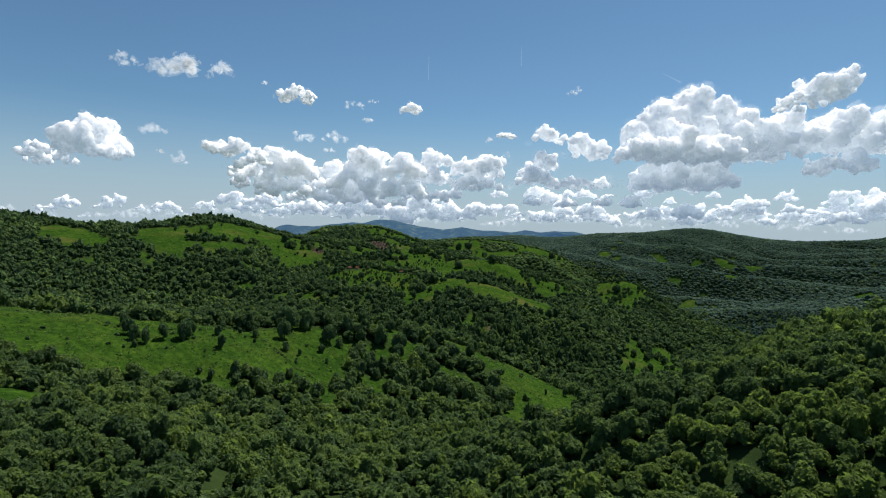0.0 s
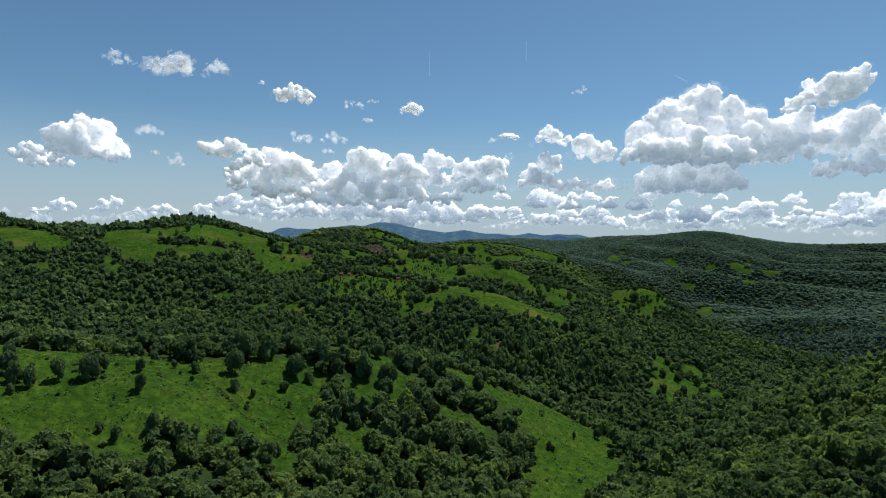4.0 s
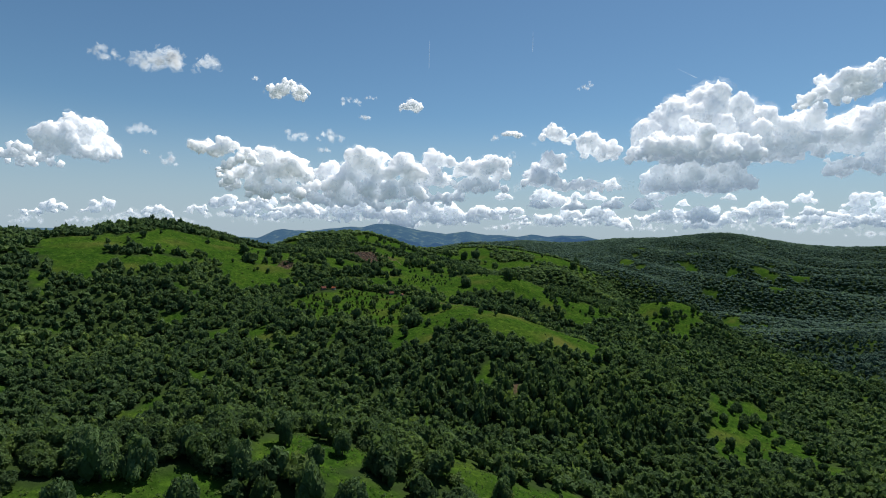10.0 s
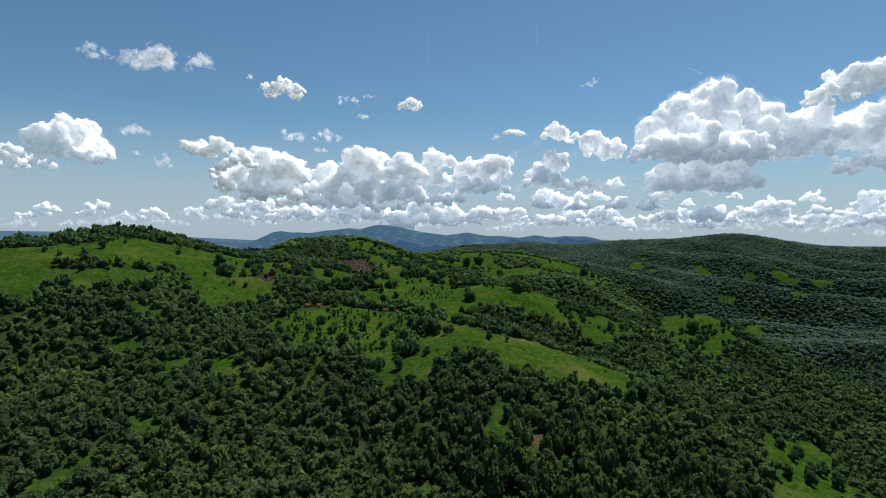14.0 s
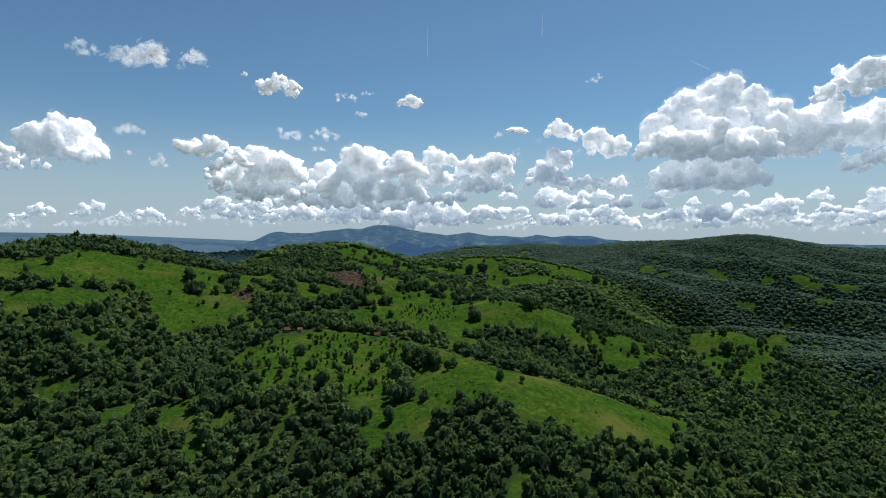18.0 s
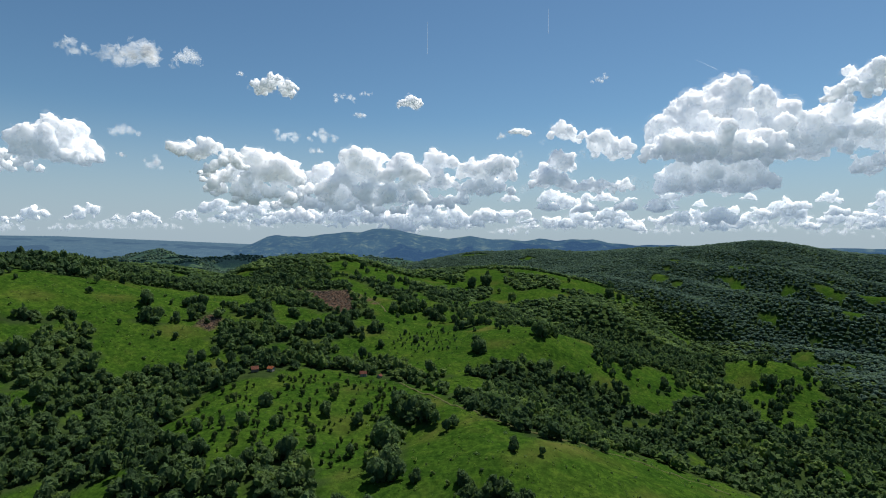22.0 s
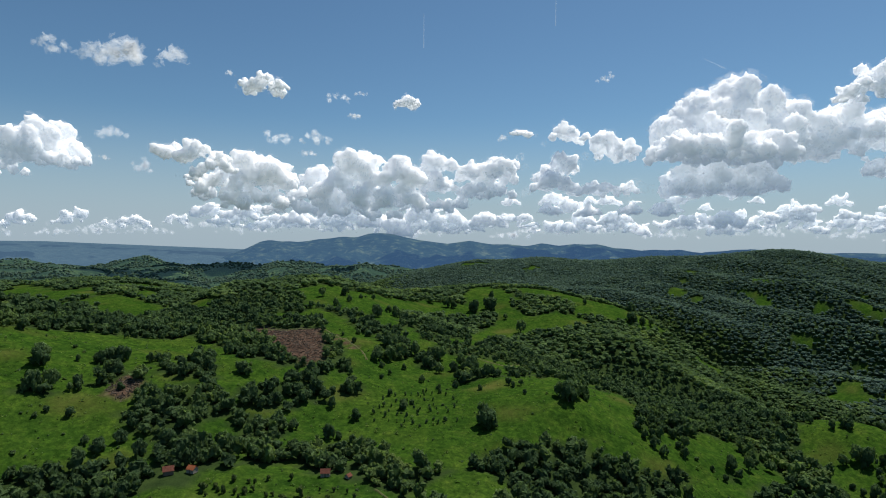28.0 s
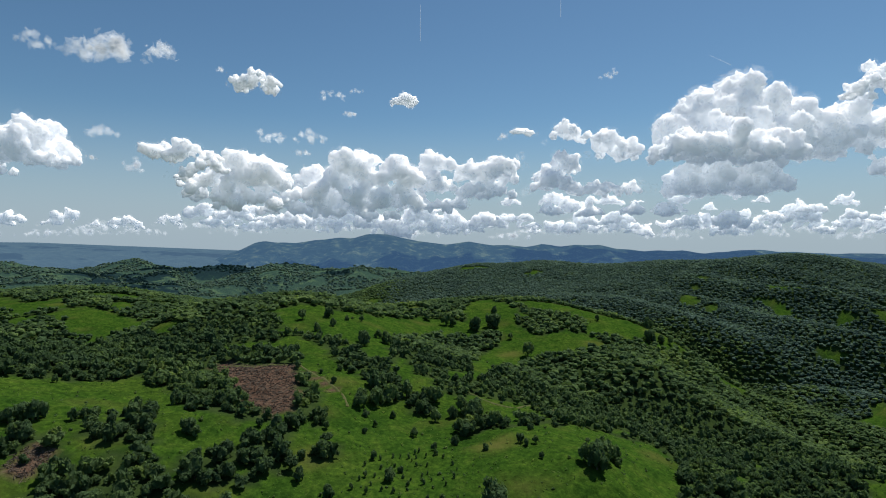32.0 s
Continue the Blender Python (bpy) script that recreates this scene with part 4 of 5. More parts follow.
LEFT_LONE = [(-247, 957, 11.1), (-236, 978, 4.4), (-218, 948, 7.5), (-208, 973, 9.3), (-219, 942, 4.7), (-219, 921, 3.8), (-221, 914, 3.1), (-172, 911, 6.7), (-156, 900, 8.2),
             (-147, 910, 8.5), (-65, 938, 8.6), (-59, 939, 4.6), (-73, 996, 4.6), (-24, 988, 5.3), (-19, 996, 3.8), (-37, 987, 3.0), (-131, 997, 6.2), (-196, 1003, 5.5),
             (-97, 945, 10.1), (-62, 1001, 10.1), (-88, 948, 6.1)]
RIGHT_LONE = [(95, 1002, 11.3), (104, 1012, 4.8), (31, 959, 11.2), (310, 1002, 8.5), (308, 992, 9.2), (299, 1004, 13.2), (296, 1011, 11.5), (314, 1052, 7.2), (270, 944, 5.0),
              (273, 926, 5.6), (286, 1011, 7.6), (192, 980, 9.0), (207, 987, 9.1), (177, 974, 3.5), (182, 966, 4.4)]
CREST_LONE = [(270, 1439, 16.4), (241, 1498, 6.4), (209, 1465, 7.7), (290, 1453, 10.6), (393, 1912, 9.5), (402, 1883, 13.9), (303, 1457, 9.1), (88, 995, 13.0), (82, 997, 9.8),
              (101, 1008, 8.1), (104, 1046, 5.2), (59, 1023, 4.2), (106, 1539, 6.7), (98, 1548, 6.8), (297, 1403, 9.9), (101, 1084, 5.7), (126, 1135, 6.4), (-73, 1092, 4.2),
              (-85, 1108, 3.5), (-73, 1118, 4.4), (-93, 1009, 4.1), (-102, 1016, 4.8), (-185, 1094, 5.9), (-79, 993, 5.8), (-66, 1031, 5.0)]
for name, count, seed in (("east", 26, 85), ("east_slope", 14, 86), ("right_field_low", 12, 87), ("right_slope", 12, 88), ("valley", 14, 89), ("left", 12, 90)):
    FAR_TREES += [(x, y, float(lone_rng.uniform(4, 9))) for x, y in sprinkled(count, MEADOWS[name], 6.0, seed)]
settled = []
for x, y, tall in SPUR_TREES + LEFT_LONE + RIGHT_LONE + SPUR_LONE + SPUR_EAST_LONE + ORCHARD_LONE + SLOPE_LONE + CREST_LONE + VALLEY_TREES + ORCHARD_TREES + UPPER_TREES + FAR_TREES:
    if all((x - a) ** 2 + (y - b) ** 2 > (34 if y < 440 else 14) for a, b in settled) and y < 1700:
        settled.append((x, y))
        near = y < 440
        stand(SPUR_OAKS[int(lone_rng.integers(3))] if near else OAKS[int(lone_rng.integers(4))], x, y, tall * (1.1 if near else 1.25), lone_rng.uniform(0.72, 0.98) if near else lone_rng.uniform(0.8, 1.15), lone_rng.uniform(0, 360))


ORCHARD = [(-150, 790), (-155, 835), (-130, 862), (-80, 892), (-45, 878), (-15, 855), (-30, 800), (-45, 750), (-66, 762), (-90, 765), (-120, 760)]
for x, y in [p for p in sprinkled(300, ORCHARD, 2.9, 62) if waves(p[0], p[1] * 1.6, 30, 60) > -0.25]:
    stand(FRUIT[int(lone_rng.integers(3))], x, y, float(np.clip(lone_rng.lognormal(1.22, 0.36), 1.6, 7.0)), lone_rng.uniform(0.7, 1.05), lone_rng.uniform(0, 360))
SLOPE = [(-45, 965), (-40, 1010), (-5, 1020), (20, 1000), (15, 965), (-15, 955)]
for x, y in sprinkled(46, SLOPE, 4.0, 63):
    stand(SAPLINGS[int(lone_rng.integers(2))], x, y, lone_rng.uniform(2.2, 4.2), lone_rng.uniform(0.8, 1.2), lone_rng.uniform(0, 360))
for count, name, seed in ((60, "near_spur", 64), (20, "near_spur_east", 65), (40, "orchard", 66), (30, "upper", 67), (24, "left", 68), (18, "slope", 69), (10, "knob", 70), (6, "track", 71), (8, "left_low", 72), (8, "east", 73), (8, "valley", 74), (6, "knob_crown", 75), (4, "bowl", 77), (4, "crest_strip", 78), (8, "lower_crest", 79)):
    for x, y in sprinkled(count, MEADOWS[name], 6.0, seed):
        r = float(np.clip(lone_rng.lognormal(0.1, 0.45), 0.5, 2.6))
        model = BUSHES[int(lone_rng.integers(3))]
        copy_thing(model, pose(x, y, float(surface(x, y)), 0, 0, lone_rng.uniform(0, 360)) @ Matrix.Diagonal((r, r, r * lone_rng.uniform(0.8, 1.3), 1)))
for k, model in enumerate(OAKS + FRUIT + SAPLINGS + BUSHES + SPUR_OAKS):
    x, y = ((-196, 955), (-188, 905), (60, 1052), (-70, 1046), (-100, 880), (-92, 872), (-60, 868), (0, 1012), (-12, 1016), (-170, 905), (90, 960), (-20, 930), (-70, 352), (-88, 340), (-128, 352))[k]
    s = 6.0 if k < 4 or k > 11 else 4.0 if k < 9 else 1.3
    model.matrix_basis = pose(x, y, float(surface(x, y))) @ Matrix.Diagonal((s, s, s, 1))

# ---- long grass, weeds and footpaths ----
tx, ty = scattered(-420, 330, 190, 1160, 2.7, 91)
tuft_rng = np.random.default_rng(92)
keep = in_meadow(tx, ty) & (tuft_rng.uniform(0, 1, len(tx)) < 0.3 + 0.3 * waves(tx, ty, 28, 93)) & (np.abs(tx) < 0.75 * ty)
tx, ty = tx[keep], ty[keep]
DITCH = [(-104, 345), (-89, 333), (-81, 327), (-70, 324), (-59, 322)]
nx, ny = scattered(-240, 105, 250, 450, 1.25, 95)
keep = in_meadow(nx, ny) & (tuft_rng.uniform(0, 1, len(nx)) < 0.55 + 0.4 * waves(nx, ny, 16, 96))
along = np.sort(tuft_rng.uniform(0, 4, 420))
tx = np.r_[tx, nx[keep], np.interp(along, range(5), [p[0] for p in DITCH]) + tuft_rng.normal(0, 0.5, 420)]
ty = np.r_[ty, ny[keep], np.interp(along, range(5), [p[1] for p in DITCH]) + tuft_rng.normal(0, 0.5, 420)]
tuft_kinds = [(v[:24], t[:8]) for v, t in (leafy_crown(tuft_rng, 8, 0.5, 3) for _ in range(8))]
tuft_size = np.clip(tuft_rng.lognormal(-0.9, 0.5, len(tx)), 0.15, 1.3)
tuft_size[ty < 450] *= 0.72
v, t, shade = planted(tx, ty, tuft_size, tuft_size * tuft_rng.uniform(0.5, 1.1, len(tx)), tuft_rng.uniform(0.1, 0.95, len(tx)), tuft_kinds, 94)
tagged(new("meadow_weeds", mesh_of("meadow_weeds", v, t, LEAVES, True, tint=shade)), "tufts of long grass and weeds in the meadows", "weeds", kind="stuff")

CREST_PATH = [(-31, 883), (-17, 867), (6, 831), (24, 802), (40, 780), (60, 780), (81, 782), (101, 792), (118, 790), (146, 799), (157, 780)]
SCAR_TRACK = [(-167, 1111), (-151, 1112), (-129, 1111), (-101, 1113), (-83, 1099), (-73, 1088), (-63, 1076), (-58, 1063)]
SADDLE_TRACK = [(20, 1136), (29, 1131), (38, 1117), (46, 1112), (57, 1115), (78, 1135), (91, 1132)]


def footpath(places, wide, seed, label):
    """A trodden strip that follows the ground."""
    rng = np.random.default_rng(seed)
    p = np.array(places, float)
    run = np.r_[0, np.cumsum(np.hypot(*np.diff(p, axis=0).T))]
    s = np.arange(0, run[-1], 2.5)
    cx, cy = np.interp(s, run, p[:, 0]), np.interp(s, run, p[:, 1])
    for line in (cx, cy):
        line[2:-2] = np.convolve(line, np.ones(5) / 5, "valid")
        line += 0.35 * np.sin(s / 5 + rng.uniform(0, 6))
    ax, ay = np.gradient(cx), np.gradient(cy)
    size = np.hypot(ax, ay)
    half = wide / 2 * rng.uniform(0.7, 1.25, len(s))
    rows = [np.stack([cx + k * half * ay / size, cy - k * half * ax / size], 1) for k in (-1, -0.4, 0.4, 1)]
    flat = np.stack(rows, 1).reshape(-1, 2)
    lift = np.tile((-0.25, 0.2, 0.2, -0.25), len(s)) + 0.22
    z = surface(flat[:, 0], flat[:, 1]) + lift
    a = (np.arange(len(s) - 1)[:, None] * 4 + np.arange(3)).ravel()
    me = mesh_of("footpath", np.c_[flat, z], np.r_[np.c_[a, a + 1, a + 5], np.c_[a, a + 5, a + 4]], PATH_EARTH, True)
    tagged(new("footpath", me), label, "path", kind="structure")


footpath(CREST_PATH, 1.7, 95, "tan trodden path along the grassy crest")
footpath(SCAR_TRACK, 2.4, 97, "bare earth track above the felled slope")
VALLEY_TRACK = [(136, 938), (149, 932), (165, 930), (183, 931)]
footpath(VALLEY_TRACK, 2.0, 99, "pale dirt track below a hedged field")
footpath(SADDLE_TRACK, 2.2, 98, "pale field track beside the wood")

sticks_rng = np.random.default_rng(101)
sticks = []
for name, count in (("scar", 1500), ("small_scar", 260)):
    sticks += sprinkled(count, BARE[name], 0.3, 102)
sticks = np.array(sticks)
sz = surface(sticks[:, 0], sticks[:, 1]) + 0.15
ends = sticks_rng.normal(size=(len(sticks), 3)) * (1.0, 1.0, 0.22)
ends *= sticks_rng.uniform(0.5, 1.9, (len(sticks), 1)) / np.linalg.norm(ends, axis=1)[:, None]
aside = np.cross(ends, (0, 0, 1.0))
aside *= sticks_rng.uniform(0.09, 0.24, (len(sticks), 1)) / np.linalg.norm(aside, axis=1)[:, None]
mid_at = np.c_[sticks, sz]
lift = np.array((0, 0, 0.28))
v = np.stack([mid_at - ends - aside, mid_at - ends + aside, mid_at - ends + lift, mid_at + ends - aside, mid_at + ends + aside, mid_at + ends + lift], 1).reshape(-1, 3)
t = np.array([(0, 1, 4), (0, 4, 3), (1, 2, 5), (1, 5, 4), (2, 0, 3), (2, 3, 5)])[None] + (np.arange(len(sticks)) * 6)[:, None, None]
tagged(new("brushwood", mesh_of("brushwood", v, t.reshape(-1, 3), BARK)), "dead branches and brushwood strewn over felled slopes", "brushwood", kind="stuff")

# ---- huts by the orchard ----


def hut(x, y, turn, wide, deep, wall, roof_mat, wall_mat, label):
    """A small gabled hut: four walls, two roof slopes, a door and a window."""
    ob = new("hut")
    ob.matrix_basis = pose(x, y, float(surface(x, y)) - 0.25, 0, 0, turn)
    rise = deep * 0.42
    for y0, y1 in ((-deep / 2, -deep / 2 + 0.2), (deep / 2 - 0.2, deep / 2)):
        bm = bmesh.new()
        box(bm, -wide / 2, y0, 0, wide / 2, y1, wall)
        part("wall", bm, wall_mat, ob)
    for x0, x1 in ((-wide / 2, -wide / 2 + 0.2), (wide / 2 - 0.2, wide / 2)):
        bm = bmesh.new()
        ends = [[bm.verts.new((e, a, b)) for a, b in ((-deep / 2 + 0.2, 0), (deep / 2 - 0.2, 0), (deep / 2 - 0.2, wall + 0.1), (0, wall + rise - 0.12), (-deep / 2 + 0.2, wall + 0.1))] for e in (x0, x1)]
        bm.faces.new(ends[0])
        bm.faces.new(ends[1][::-1])
        for a in range(5):
            bm.faces.new((ends[0][a], ends[0][a - 1], ends[1][a - 1], ends[1][a]))
        bmesh.ops.recalc_face_normals(bm, faces=bm.faces)
        part("gable_wall", bm, wall_mat, ob)
    for side in (-1, 1):
        bm = bmesh.new()
        run = math.hypot(deep / 2, rise) + 0.35
        box(bm, -wide / 2 - 0.3, 0, 0, wide / 2 + 0.3, run, 0.09)
        for k in range(7):
            box(bm, -wide / 2 - 0.3, run - (k + 0.98) * run / 7, 0.09, wide / 2 + 0.3, run - (k + 0.55) * run / 7, 0.125)
        slope = math.degrees(math.atan2(rise, deep / 2))
        bmesh.ops.transform(bm, matrix=pose(0, 0, wall + rise, 0, 0, 0 if side > 0 else 180) @ pose(0, 0, 0, -slope), verts=bm.verts)
        part("roof", bm, roof_mat, ob, "tiled roof slope")
    bm = bmesh.new()
    box(bm, -0.45, -deep / 2 - 0.05, 0.05, 0.45, -deep / 2 + 0.02, 1.9)
    part("door", bm, BOARDS, ob, "grey board door")
    bm = bmesh.new()
    box(bm, wide * 0.25, -deep / 2 - 0.04, 1.0, wide * 0.25 + 0.6, -deep / 2 + 0.02, 1.6)
    part("window", bm, BOARDS, ob, "small dark window")
    return tagged(ob, label, "hut")


hut(*HUTS[0], 6, 4.6, 3.8, 2.2, ROOF_RED, PLASTER, "small plastered hut with a red tiled roof among trees")
hut(*HUTS[2], 25, 4.8, 4.2, 2.2, ROOF_RED, BOARDS, "small wooden hut with a dull red roof")
hut(*HUTS[3], -20, 4.2, 3.4, 2.1, ROOF_ORANGE, PLASTER, "small hut with a bright orange tiled roof")
hut(*HUTS[1], 60, 2.8, 2.6, 1.9, ROOF_RED, PLASTER, "tiny pale shed with a brown roof")

# ---- clouds ----
LOBES = {
    "high_wisp": [(-1385, 3050, 794, 178, 90), (-1271, 3050, 804, 191, 102), (-1131, 3050, 799, 153, 80)],
    "left": [(-2482, 4300, 619, 447, 261), (-2605, 4300, 543, 335, 150), (-2363, 4300, 519, 298, 130), (-2828, 4300, 497, 335, 149)],
    "bank_west": [(-1181, 3200, 410, 188, 102), (-1073, 3200, 419, 188, 107), (-979, 3200, 366, 188, 107), (-1073, 3200, 317, 161, 70)],
    "bank_middle": [(-934, 3500, 411, 237, 148), (-845, 3500, 352, 267, 178), (-1053, 3500, 297, 356, 148), (-904, 3500, 240, 386, 130)],
    "bank_east": [(-701, 3900, 380, 234, 134), (-484, 3900, 416, 335, 201), (-400, 3900, 460, 234, 120), (-233, 3900, 401, 301, 167), (-618, 3900, 281, 468, 180), (-316, 3900, 283, 468, 180),
                  (-751, 3900, 213, 535, 110), (-450, 3900, 192, 502, 100)],
    "bank_far": [(-35, 4200, 501, 254, 145), (-53, 4200, 392, 290, 163), (147, 4200, 437, 218, 145), (310, 4200, 446, 290, 181), (238, 4200, 347, 399, 160), (419, 4200, 494, 181, 102),
                 (56, 4200, 255, 363, 100), (-125, 4200, 246, 363, 110)],
    "right_bank": [(784, 4500, 718, 297, 141), (745, 4500, 534, 258, 156), (687, 4500, 416, 352, 180), (1019, 4500, 681, 235, 140), (1136, 4500, 616, 313, 140), (941, 4500, 575, 274, 90),
                   (1019, 4500, 368, 391, 120), (1234, 4500, 382, 274, 110)],
    "big": [(1507, 4550, 745, 356, 277), (1665, 4550, 865, 396, 300), (1863, 4550, 926, 436, 317), (2081, 4550, 888, 356, 277), (1764, 4550, 720, 752, 330), (2120, 4550, 730, 475, 300),
            (1526, 4550, 620, 356, 130), (1843, 4550, 620, 752, 130), (1400, 4150, 585, 420, 200), (1640, 4150, 595, 460, 225), (1880, 4150, 590, 400, 205)],
    "big_base": [(1606, 4600, 435, 356, 230), (1843, 4600, 450, 436, 260), (2081, 4600, 470, 317, 240)],
    "big_right": [(2298, 4550, 870, 317, 222), (2437, 4550, 713, 436, 277), (2595, 4550, 833, 317, 238), (2397, 4550, 630, 396, 150), (2754, 4550, 756, 436, 238), (3031, 4550, 837, 436, 277),
                  (3031, 4550, 710, 475, 150), (3308, 4550, 820, 475, 330)],
    "right_high": [(2323, 4000, 899, 275, 120), (2495, 4000, 986, 310, 190), (2650, 4000, 1039, 241, 172), (2237, 4000, 846, 172, 70)],
    "right_low": [(2846, 4400, 528, 367, 150), (2732, 4400, 482, 191, 70), (3037, 4400, 561, 267, 170)],
}
SINGLE = [(-737, 3050, 677, 234, 125), (-177, 3500, 708, 148, 100), (372, 3500, 561, 160, 66), (687, 4500, 240, 196, 120), (941, 4500, 234, 219, 130), (1215, 4500, 245, 172, 130), (1430, 4500, 239, 172, 130)]
WISPS = [(-1589, 3050, 825, 132, 64), (-480, 3300, 681, 111, 44), (-402, 3300, 595, 72, 30), (729, 3300, 766, 94, 36), (-964, 3300, 782, 39, 26), (-374, 3300, 695, 83, 24), (265, 3300, 498, 56, 30),
         (-1542, 3300, 396, 72, 28), (-2065, 4300, 686, 216, 76), (-1867, 4300, 475, 112, 80), (-775, 3400, 508, 161, 57), (-597, 3400, 507, 161, 60), (-646, 3400, 435, 144, 36)]
LOW_WEST = [(-2983, 4810, 182, 244, 100), (-2605, 4810, 198, 244, 105), (-2184, 4810, 156, 278, 90), (-1869, 4810, 171, 202, 80), (-3173, 4810, 122, 294, 60), (-2395, 4810, 141, 101, 50),
            (-1638, 4810, 236, 252, 70), (-1491, 4810, 170, 294, 90), (-1280, 4810, 134, 294, 80), (-1033, 4830, 179, 338, 110)]
LOW_MIDDLE = [(-779, 4830, 139, 380, 90), (-441, 4830, 163, 380, 95), (-230, 4830, 174, 338, 100), (66, 4830, 176, 253, 140), (256, 4830, 169, 211, 95), (488, 4830, 180, 253, 95), (741, 4830, 140, 338, 95),
              (995, 4830, 133, 380, 90), (1248, 4830, 157, 296, 90)]
LOW_EAST = [(1551, 4850, 147, 339, 90), (1805, 4850, 183, 297, 110), (2060, 4850, 164, 339, 100), (2315, 4850, 196, 339, 110), (2463, 4850, 287, 212, 90), (2611, 4850, 182, 339, 95), (2866, 4850, 176, 339, 95),
            (3121, 4850, 195, 339, 110), (3290, 4850, 345, 297, 130), (3248, 4850, 217, 255, 120), (3545, 4850, 283, 382, 200)]
cloud_rng = np.random.default_rng(81)


def puffs(lobes, flat, deep):
    """Balls heaped into flat-based lobes, relative to the first lobe: places and radii."""
    home = np.array(lobes[0][:3], float)
    out = []
    for x, y, z, w, h in lobes:
        n = int(np.clip(10 + w * h / 2600, 12, 46))
        for _ in range(n):
            a = cloud_rng.uniform(-1, 1)
            a = a * abs(a) ** 0.2
            top = math.sqrt(max(0.05, 1 - a * a)) * cloud_rng.uniform(0.75, 1.05)
            b = cloud_rng.uniform(0, 1) ** 0.75
            r = h * cloud_rng.uniform(0.19, 0.36) * (1 - 0.3 * abs(a)) * (1 - 0.25 * b)
            d = cloud_rng.uniform(-1, 1) * deep * min(w, 2.2 * h) * 0.5
            at = (x - home[0] + a * (w / 2 - r), y - home[1] + d, z - home[2] - h * 0.5 + r * flat + b * max(0.0, top * h - 1.5 * r))
            out.append((*at, r))
            for _ in range(2 if r > 40 else 0):
                turn, rise = cloud_rng.uniform(0, 6.28), cloud_rng.uniform(-0.2, 0.7)
                side = math.sqrt(1 - rise * rise)
                small = r * cloud_rng.uniform(0.35, 0.6)
                out.append((at[0] + math.cos(turn) * side * r * 0.7, at[1] + math.sin(turn) * side * r * 0.7, at[2] + rise * r * 0.7, small))
    return home, np.array(out)


def heaped(name, heap, swell, grain, mat):
    """A heap of balls that is to get one closed skin."""
    v, t = BALL_2
    r = heap[:, 3] * swell
    vs = (heap[:, None, :3] + v[None] * r[:, None, None]).reshape(-1, 3)
    ts = (t[None] + (np.arange(len(heap)) * len(v))[:, None, None]).reshape(-1, 3)
    ob = new(name, mesh_of(name, vs, ts, mat))
    skin = ob.modifiers.new("skin", "REMESH")
    skin.mode, skin.voxel_size = "VOXEL", grain
    return ob


def billowed(ob, mat, size, rough, seed, graph):
    """The closed skin of a heap, roughened by billows at two sizes."""
    me = bpy.data.meshes.new_from_object(ob.evaluated_get(graph))
    n = len(me.vertices)
    co, no = np.empty(n * 3, np.float32), np.empty(n * 3, np.float32)
    me.vertices.foreach_get("co", co)
    me.vertex_normals.foreach_get("vector", no)
    co, no = co.reshape(-1, 3), no.reshape(-1, 3)
    push = np.array([noise.fractal(Vector(p) / (size * 0.9) + Vector((seed, 0, 0)), 0.8, 2.1, 3.2) for p in co], np.float32)
    co = co + no * ((np.abs(push) * 0.9 + push * 0.35 - 0.25) * size * rough)[:, None]
    edges = np.empty(len(me.edges) * 2, np.int32)
    me.edges.foreach_get("vertices", edges)
    edges = edges.reshape(-1, 2)
    piece = np.arange(n)
    while True:
        low = np.minimum(piece[edges[:, 0]], piece[edges[:, 1]])
        before = piece.copy()
        np.minimum.at(piece, edges[:, 0], low)
        np.minimum.at(piece, edges[:, 1], low)
        piece = piece[piece]
        if (piece == before).all():
            break
    corners = np.empty(len(me.loops), np.int32)
    me.loops.foreach_get("vertex_index", corners)
    quads = corners.reshape(-1, 4)
    tris = np.r_[quads[:, (0, 1, 2)], quads[:, (0, 2, 3)]]
    names, counts = np.unique(piece, return_counts=True)
    bpy.data.meshes.remove(me)
    ob.modifiers.clear()
    for k, root in enumerate(names[np.argsort(-counts)][:5]):
        mine = np.nonzero(piece == root)[0]
        if k and len(mine) < 60:
            break
        number = np.full(n, -1)
        number[mine] = np.arange(len(mine))
        made = mesh_of("body", co[mine], number[tris[piece[tris[:, 0]] == root]], mat, True)
        if k == 0:
            ob.data = made
        else:
            new("puff", made).parent = ob.parent


SKINS = []


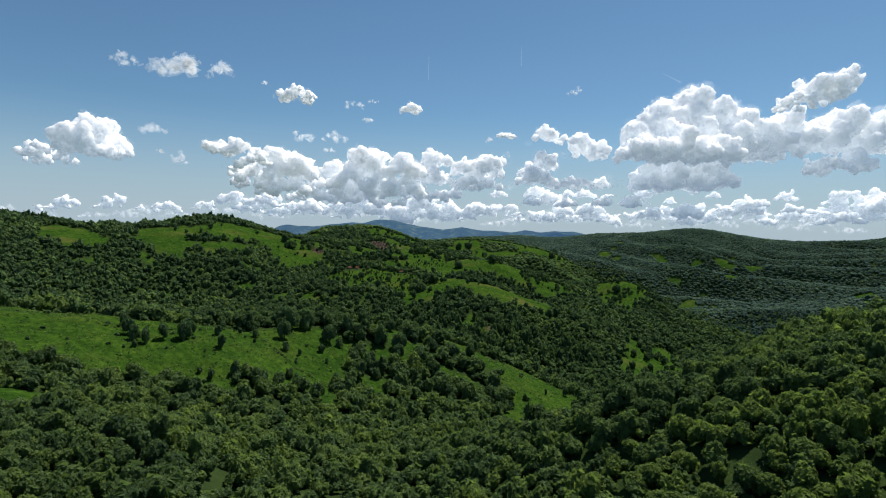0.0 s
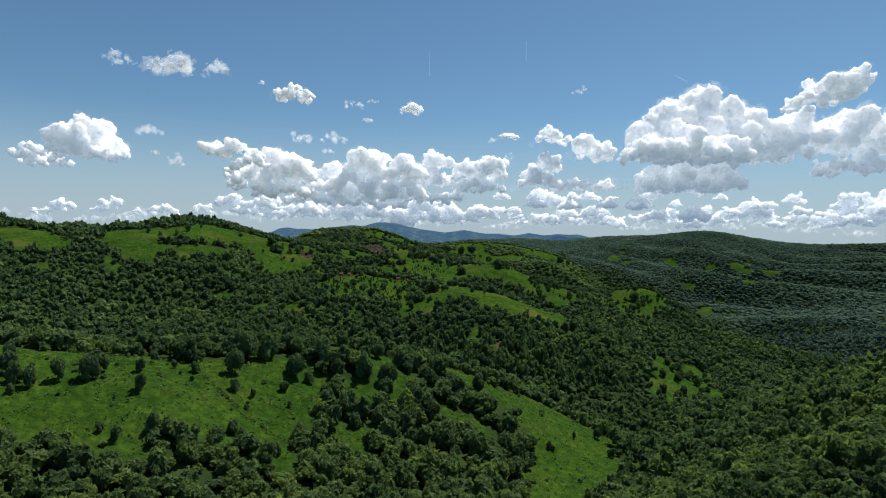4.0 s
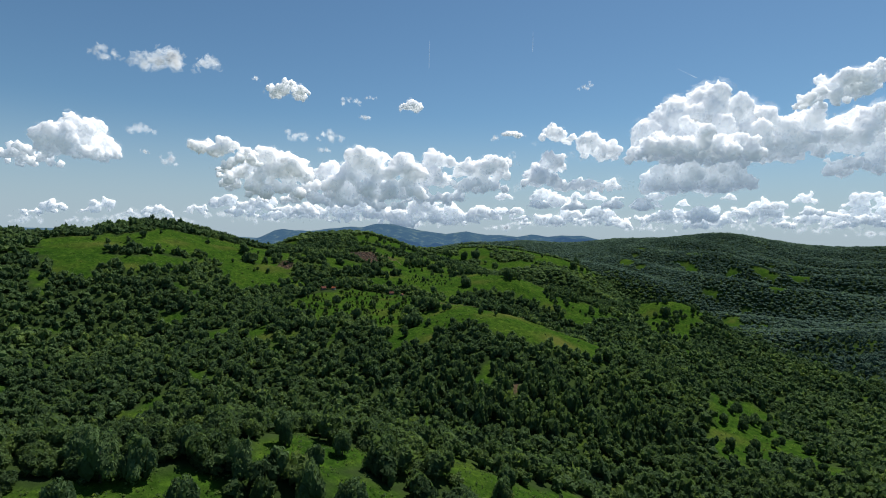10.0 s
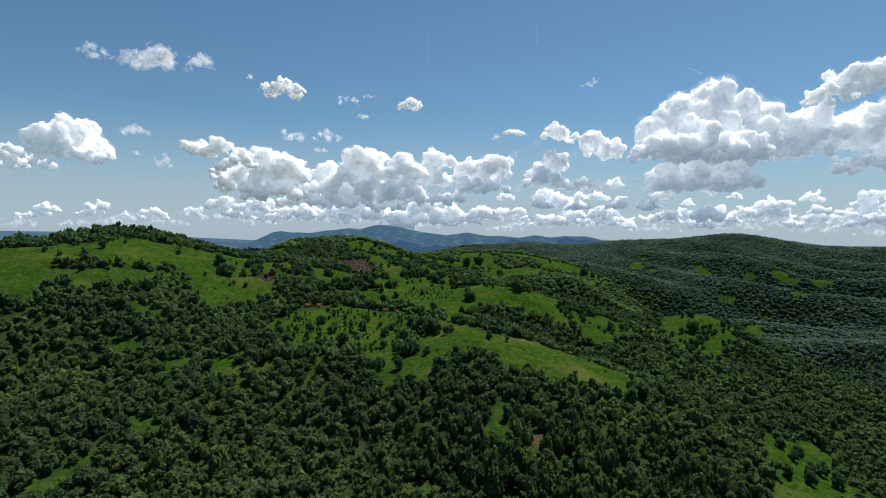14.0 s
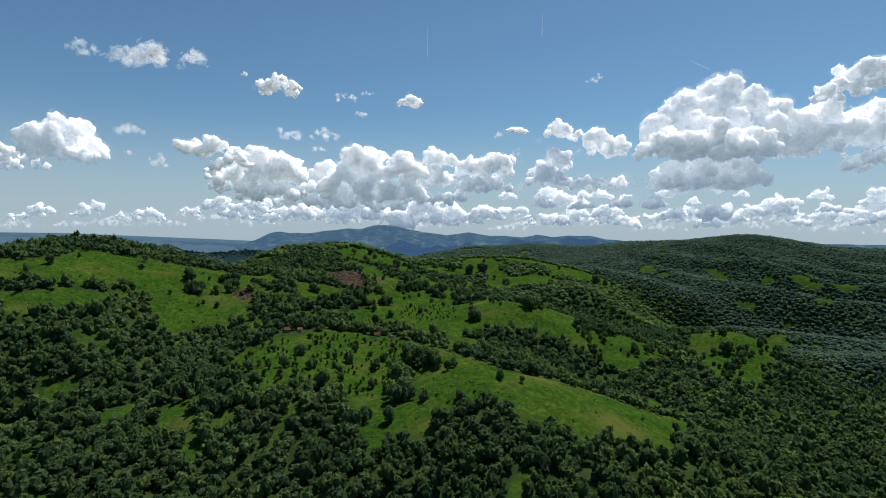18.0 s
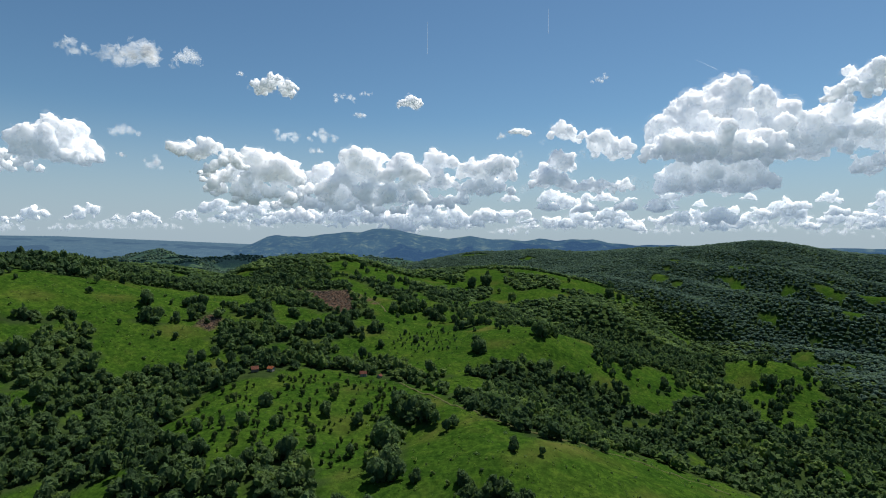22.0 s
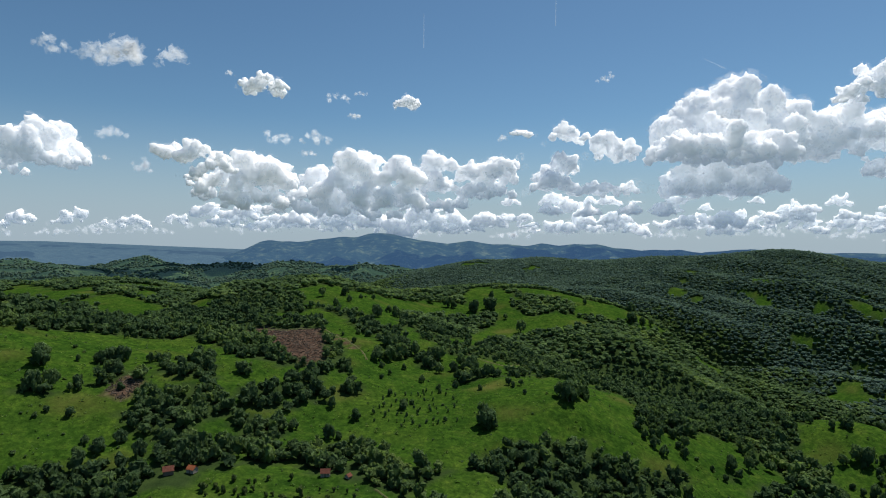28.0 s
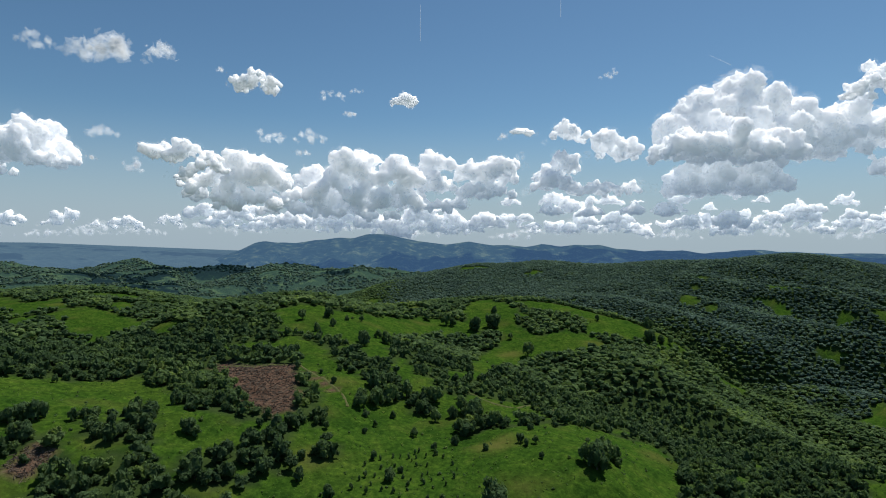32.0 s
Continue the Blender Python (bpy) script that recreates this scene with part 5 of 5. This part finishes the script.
def flakes(heap, count, size, low, high):
    """Shreds of vapour round the outside of a heap of balls, thinner with the distance from it."""
    weight = heap[:, 3] ** 1.4
    pick = cloud_rng.choice(len(heap), count, p=weight / weight.sum())
    r = heap[pick, 3:4]
    way = cloud_rng.normal(size=(count, 3))
    way /= np.linalg.norm(way, axis=1)[:, None]
    at = heap[pick, :3] + way * r * (low + (high - low) * cloud_rng.uniform(0, 1, (count, 1)) ** 1.6)
    inner = np.zeros(count, bool)
    for x, y, z, ball_r in heap:
        inner |= ((at - (x, y, z)) ** 2).sum(1) < (ball_r * low * 0.93) ** 2
    at, way, r = at[~inner], way[~inner], r[~inner]
    n = way + cloud_rng.normal(size=way.shape) * 0.3
    n /= np.linalg.norm(n, axis=1)[:, None]
    u = np.cross(n, cloud_rng.normal(size=n.shape))
    u /= np.linalg.norm(u, axis=1)[:, None]
    w = np.cross(n, u)
    s = r * size * cloud_rng.uniform(0.5, 1.4, r.shape)
    v = np.stack([at + u * s, at + w * s * 0.8 + u * s * 0.2, at - u * s * 0.9 + w * s * 0.2, at - w * s * 0.75], 1).reshape(-1, 3)
    a = np.arange(len(at)) * 4
    return v, np.r_[np.c_[a, a + 1, a + 2], np.c_[a, a + 2, a + 3]]


def cloud(lobes, label, thin=False, group="", flat=1.0, deep=1.0):
    home, heap = puffs(lobes, flat, deep)
    if thin:
        heap[:, 3] *= 1.5
    ob = new("cloud")
    ob.matrix_basis = Matrix.Translation(home)
    if not thin:
        skin = heaped("body", heap, 1.0, max(8.0, home[1] * 0.0031) * (1.12 if len(lobes) > 5 else 1.0), CLOUD_FAR if home[1] > 4690 else CLOUD)
        skin.parent = ob
        SKINS.append((skin, skin.data.materials[0], float(np.median(heap[:, 3])), 0.75, float(cloud_rng.uniform(0, 90))))
    v, t = flakes(heap, len(heap) * 5, 0.85, 0.0, 0.95) if thin else flakes(heap, len(heap) * 13, 0.6, 0.85, 1.3)
    shreds = new("vapour", mesh_of("vapour", v, t, CLOUD_WISP if thin else CLOUD_VEIL))
    shreds.parent = ob
    tagged(shreds, kind="stuff")
    return tagged(ob, label, "cloud", group)


for lobes in LOBES.values():
    cloud(lobes, "white heaped cumulus cloud with a grey flat base", thin=lobes[0][1] == 3050)
for x, y, z, w, h in SINGLE:
    cloud([(x, y, z, w * 0.7, h * 0.8), (x - w * 0.26, y, z - h * 0.16, w * 0.5, h * 0.5), (x + w * 0.28, y, z - h * 0.14, w * 0.46, h * 0.48)], "small white fair-weather cloud", group="small clouds")
for lobe in WISPS:
    cloud([lobe], "thin wispy shred of white cloud", True, "cloud wisps")
for x, y, z, w, h in LOW_WEST + LOW_MIDDLE + LOW_EAST:
    cloud([(x, y, z, w, h), (x - 40, y + 20, z - h * 0.5, w * 1.5, h * 0.6)], "low white cloud bank far off on the horizon", group="clouds on the horizon", deep=0.3)

for k in range(64):
    x = -1650 + 5200 * k / 63 + float(cloud_rng.uniform(-60, 60))
    w = float(cloud_rng.uniform(130, 330))
    z = float(cloud_rng.uniform(105, 330 if x > 300 else 240))
    cloud([(x, 4700 + float(cloud_rng.uniform(0, 170)), z, w, w * float(cloud_rng.uniform(0.28, 0.5)))], "low white cloud bank far off on the horizon", group="clouds on the horizon", deep=0.3)
for k in range(24):
    x = -3500 + k * 300 + float(cloud_rng.uniform(-90, 90))
    cloud([(x, 4890, 75 + float(cloud_rng.uniform(-15, 55)), 430, 62)], "thin pale haze cloud low over the horizon", True, "clouds on the horizon", deep=0.2)

for x, y, z, long, lean in ((-47, 1970, 522, 78, 0), (254, 1970, 566, 60, 0), (1480, 3900, 1010, 130, -66)):
    bm = bmesh.new()
    bmesh.ops.create_cone(bm, cap_ends=True, segments=8, radius1=0.9 * y / 2000, radius2=0.4, depth=long)
    trail = new("contrail")
    trail.matrix_basis = pose(x, y, z, 0, lean, 0)
    part("streak", bm, CLOUD_WISP, trail)
    tagged(trail, "thin white vapour trail in the blue sky", "contrail")

graph = bpy.context.evaluated_depsgraph_get()
for skin, mat, size, rough, seed in SKINS:
    billowed(skin, mat, size, rough, seed, graph)
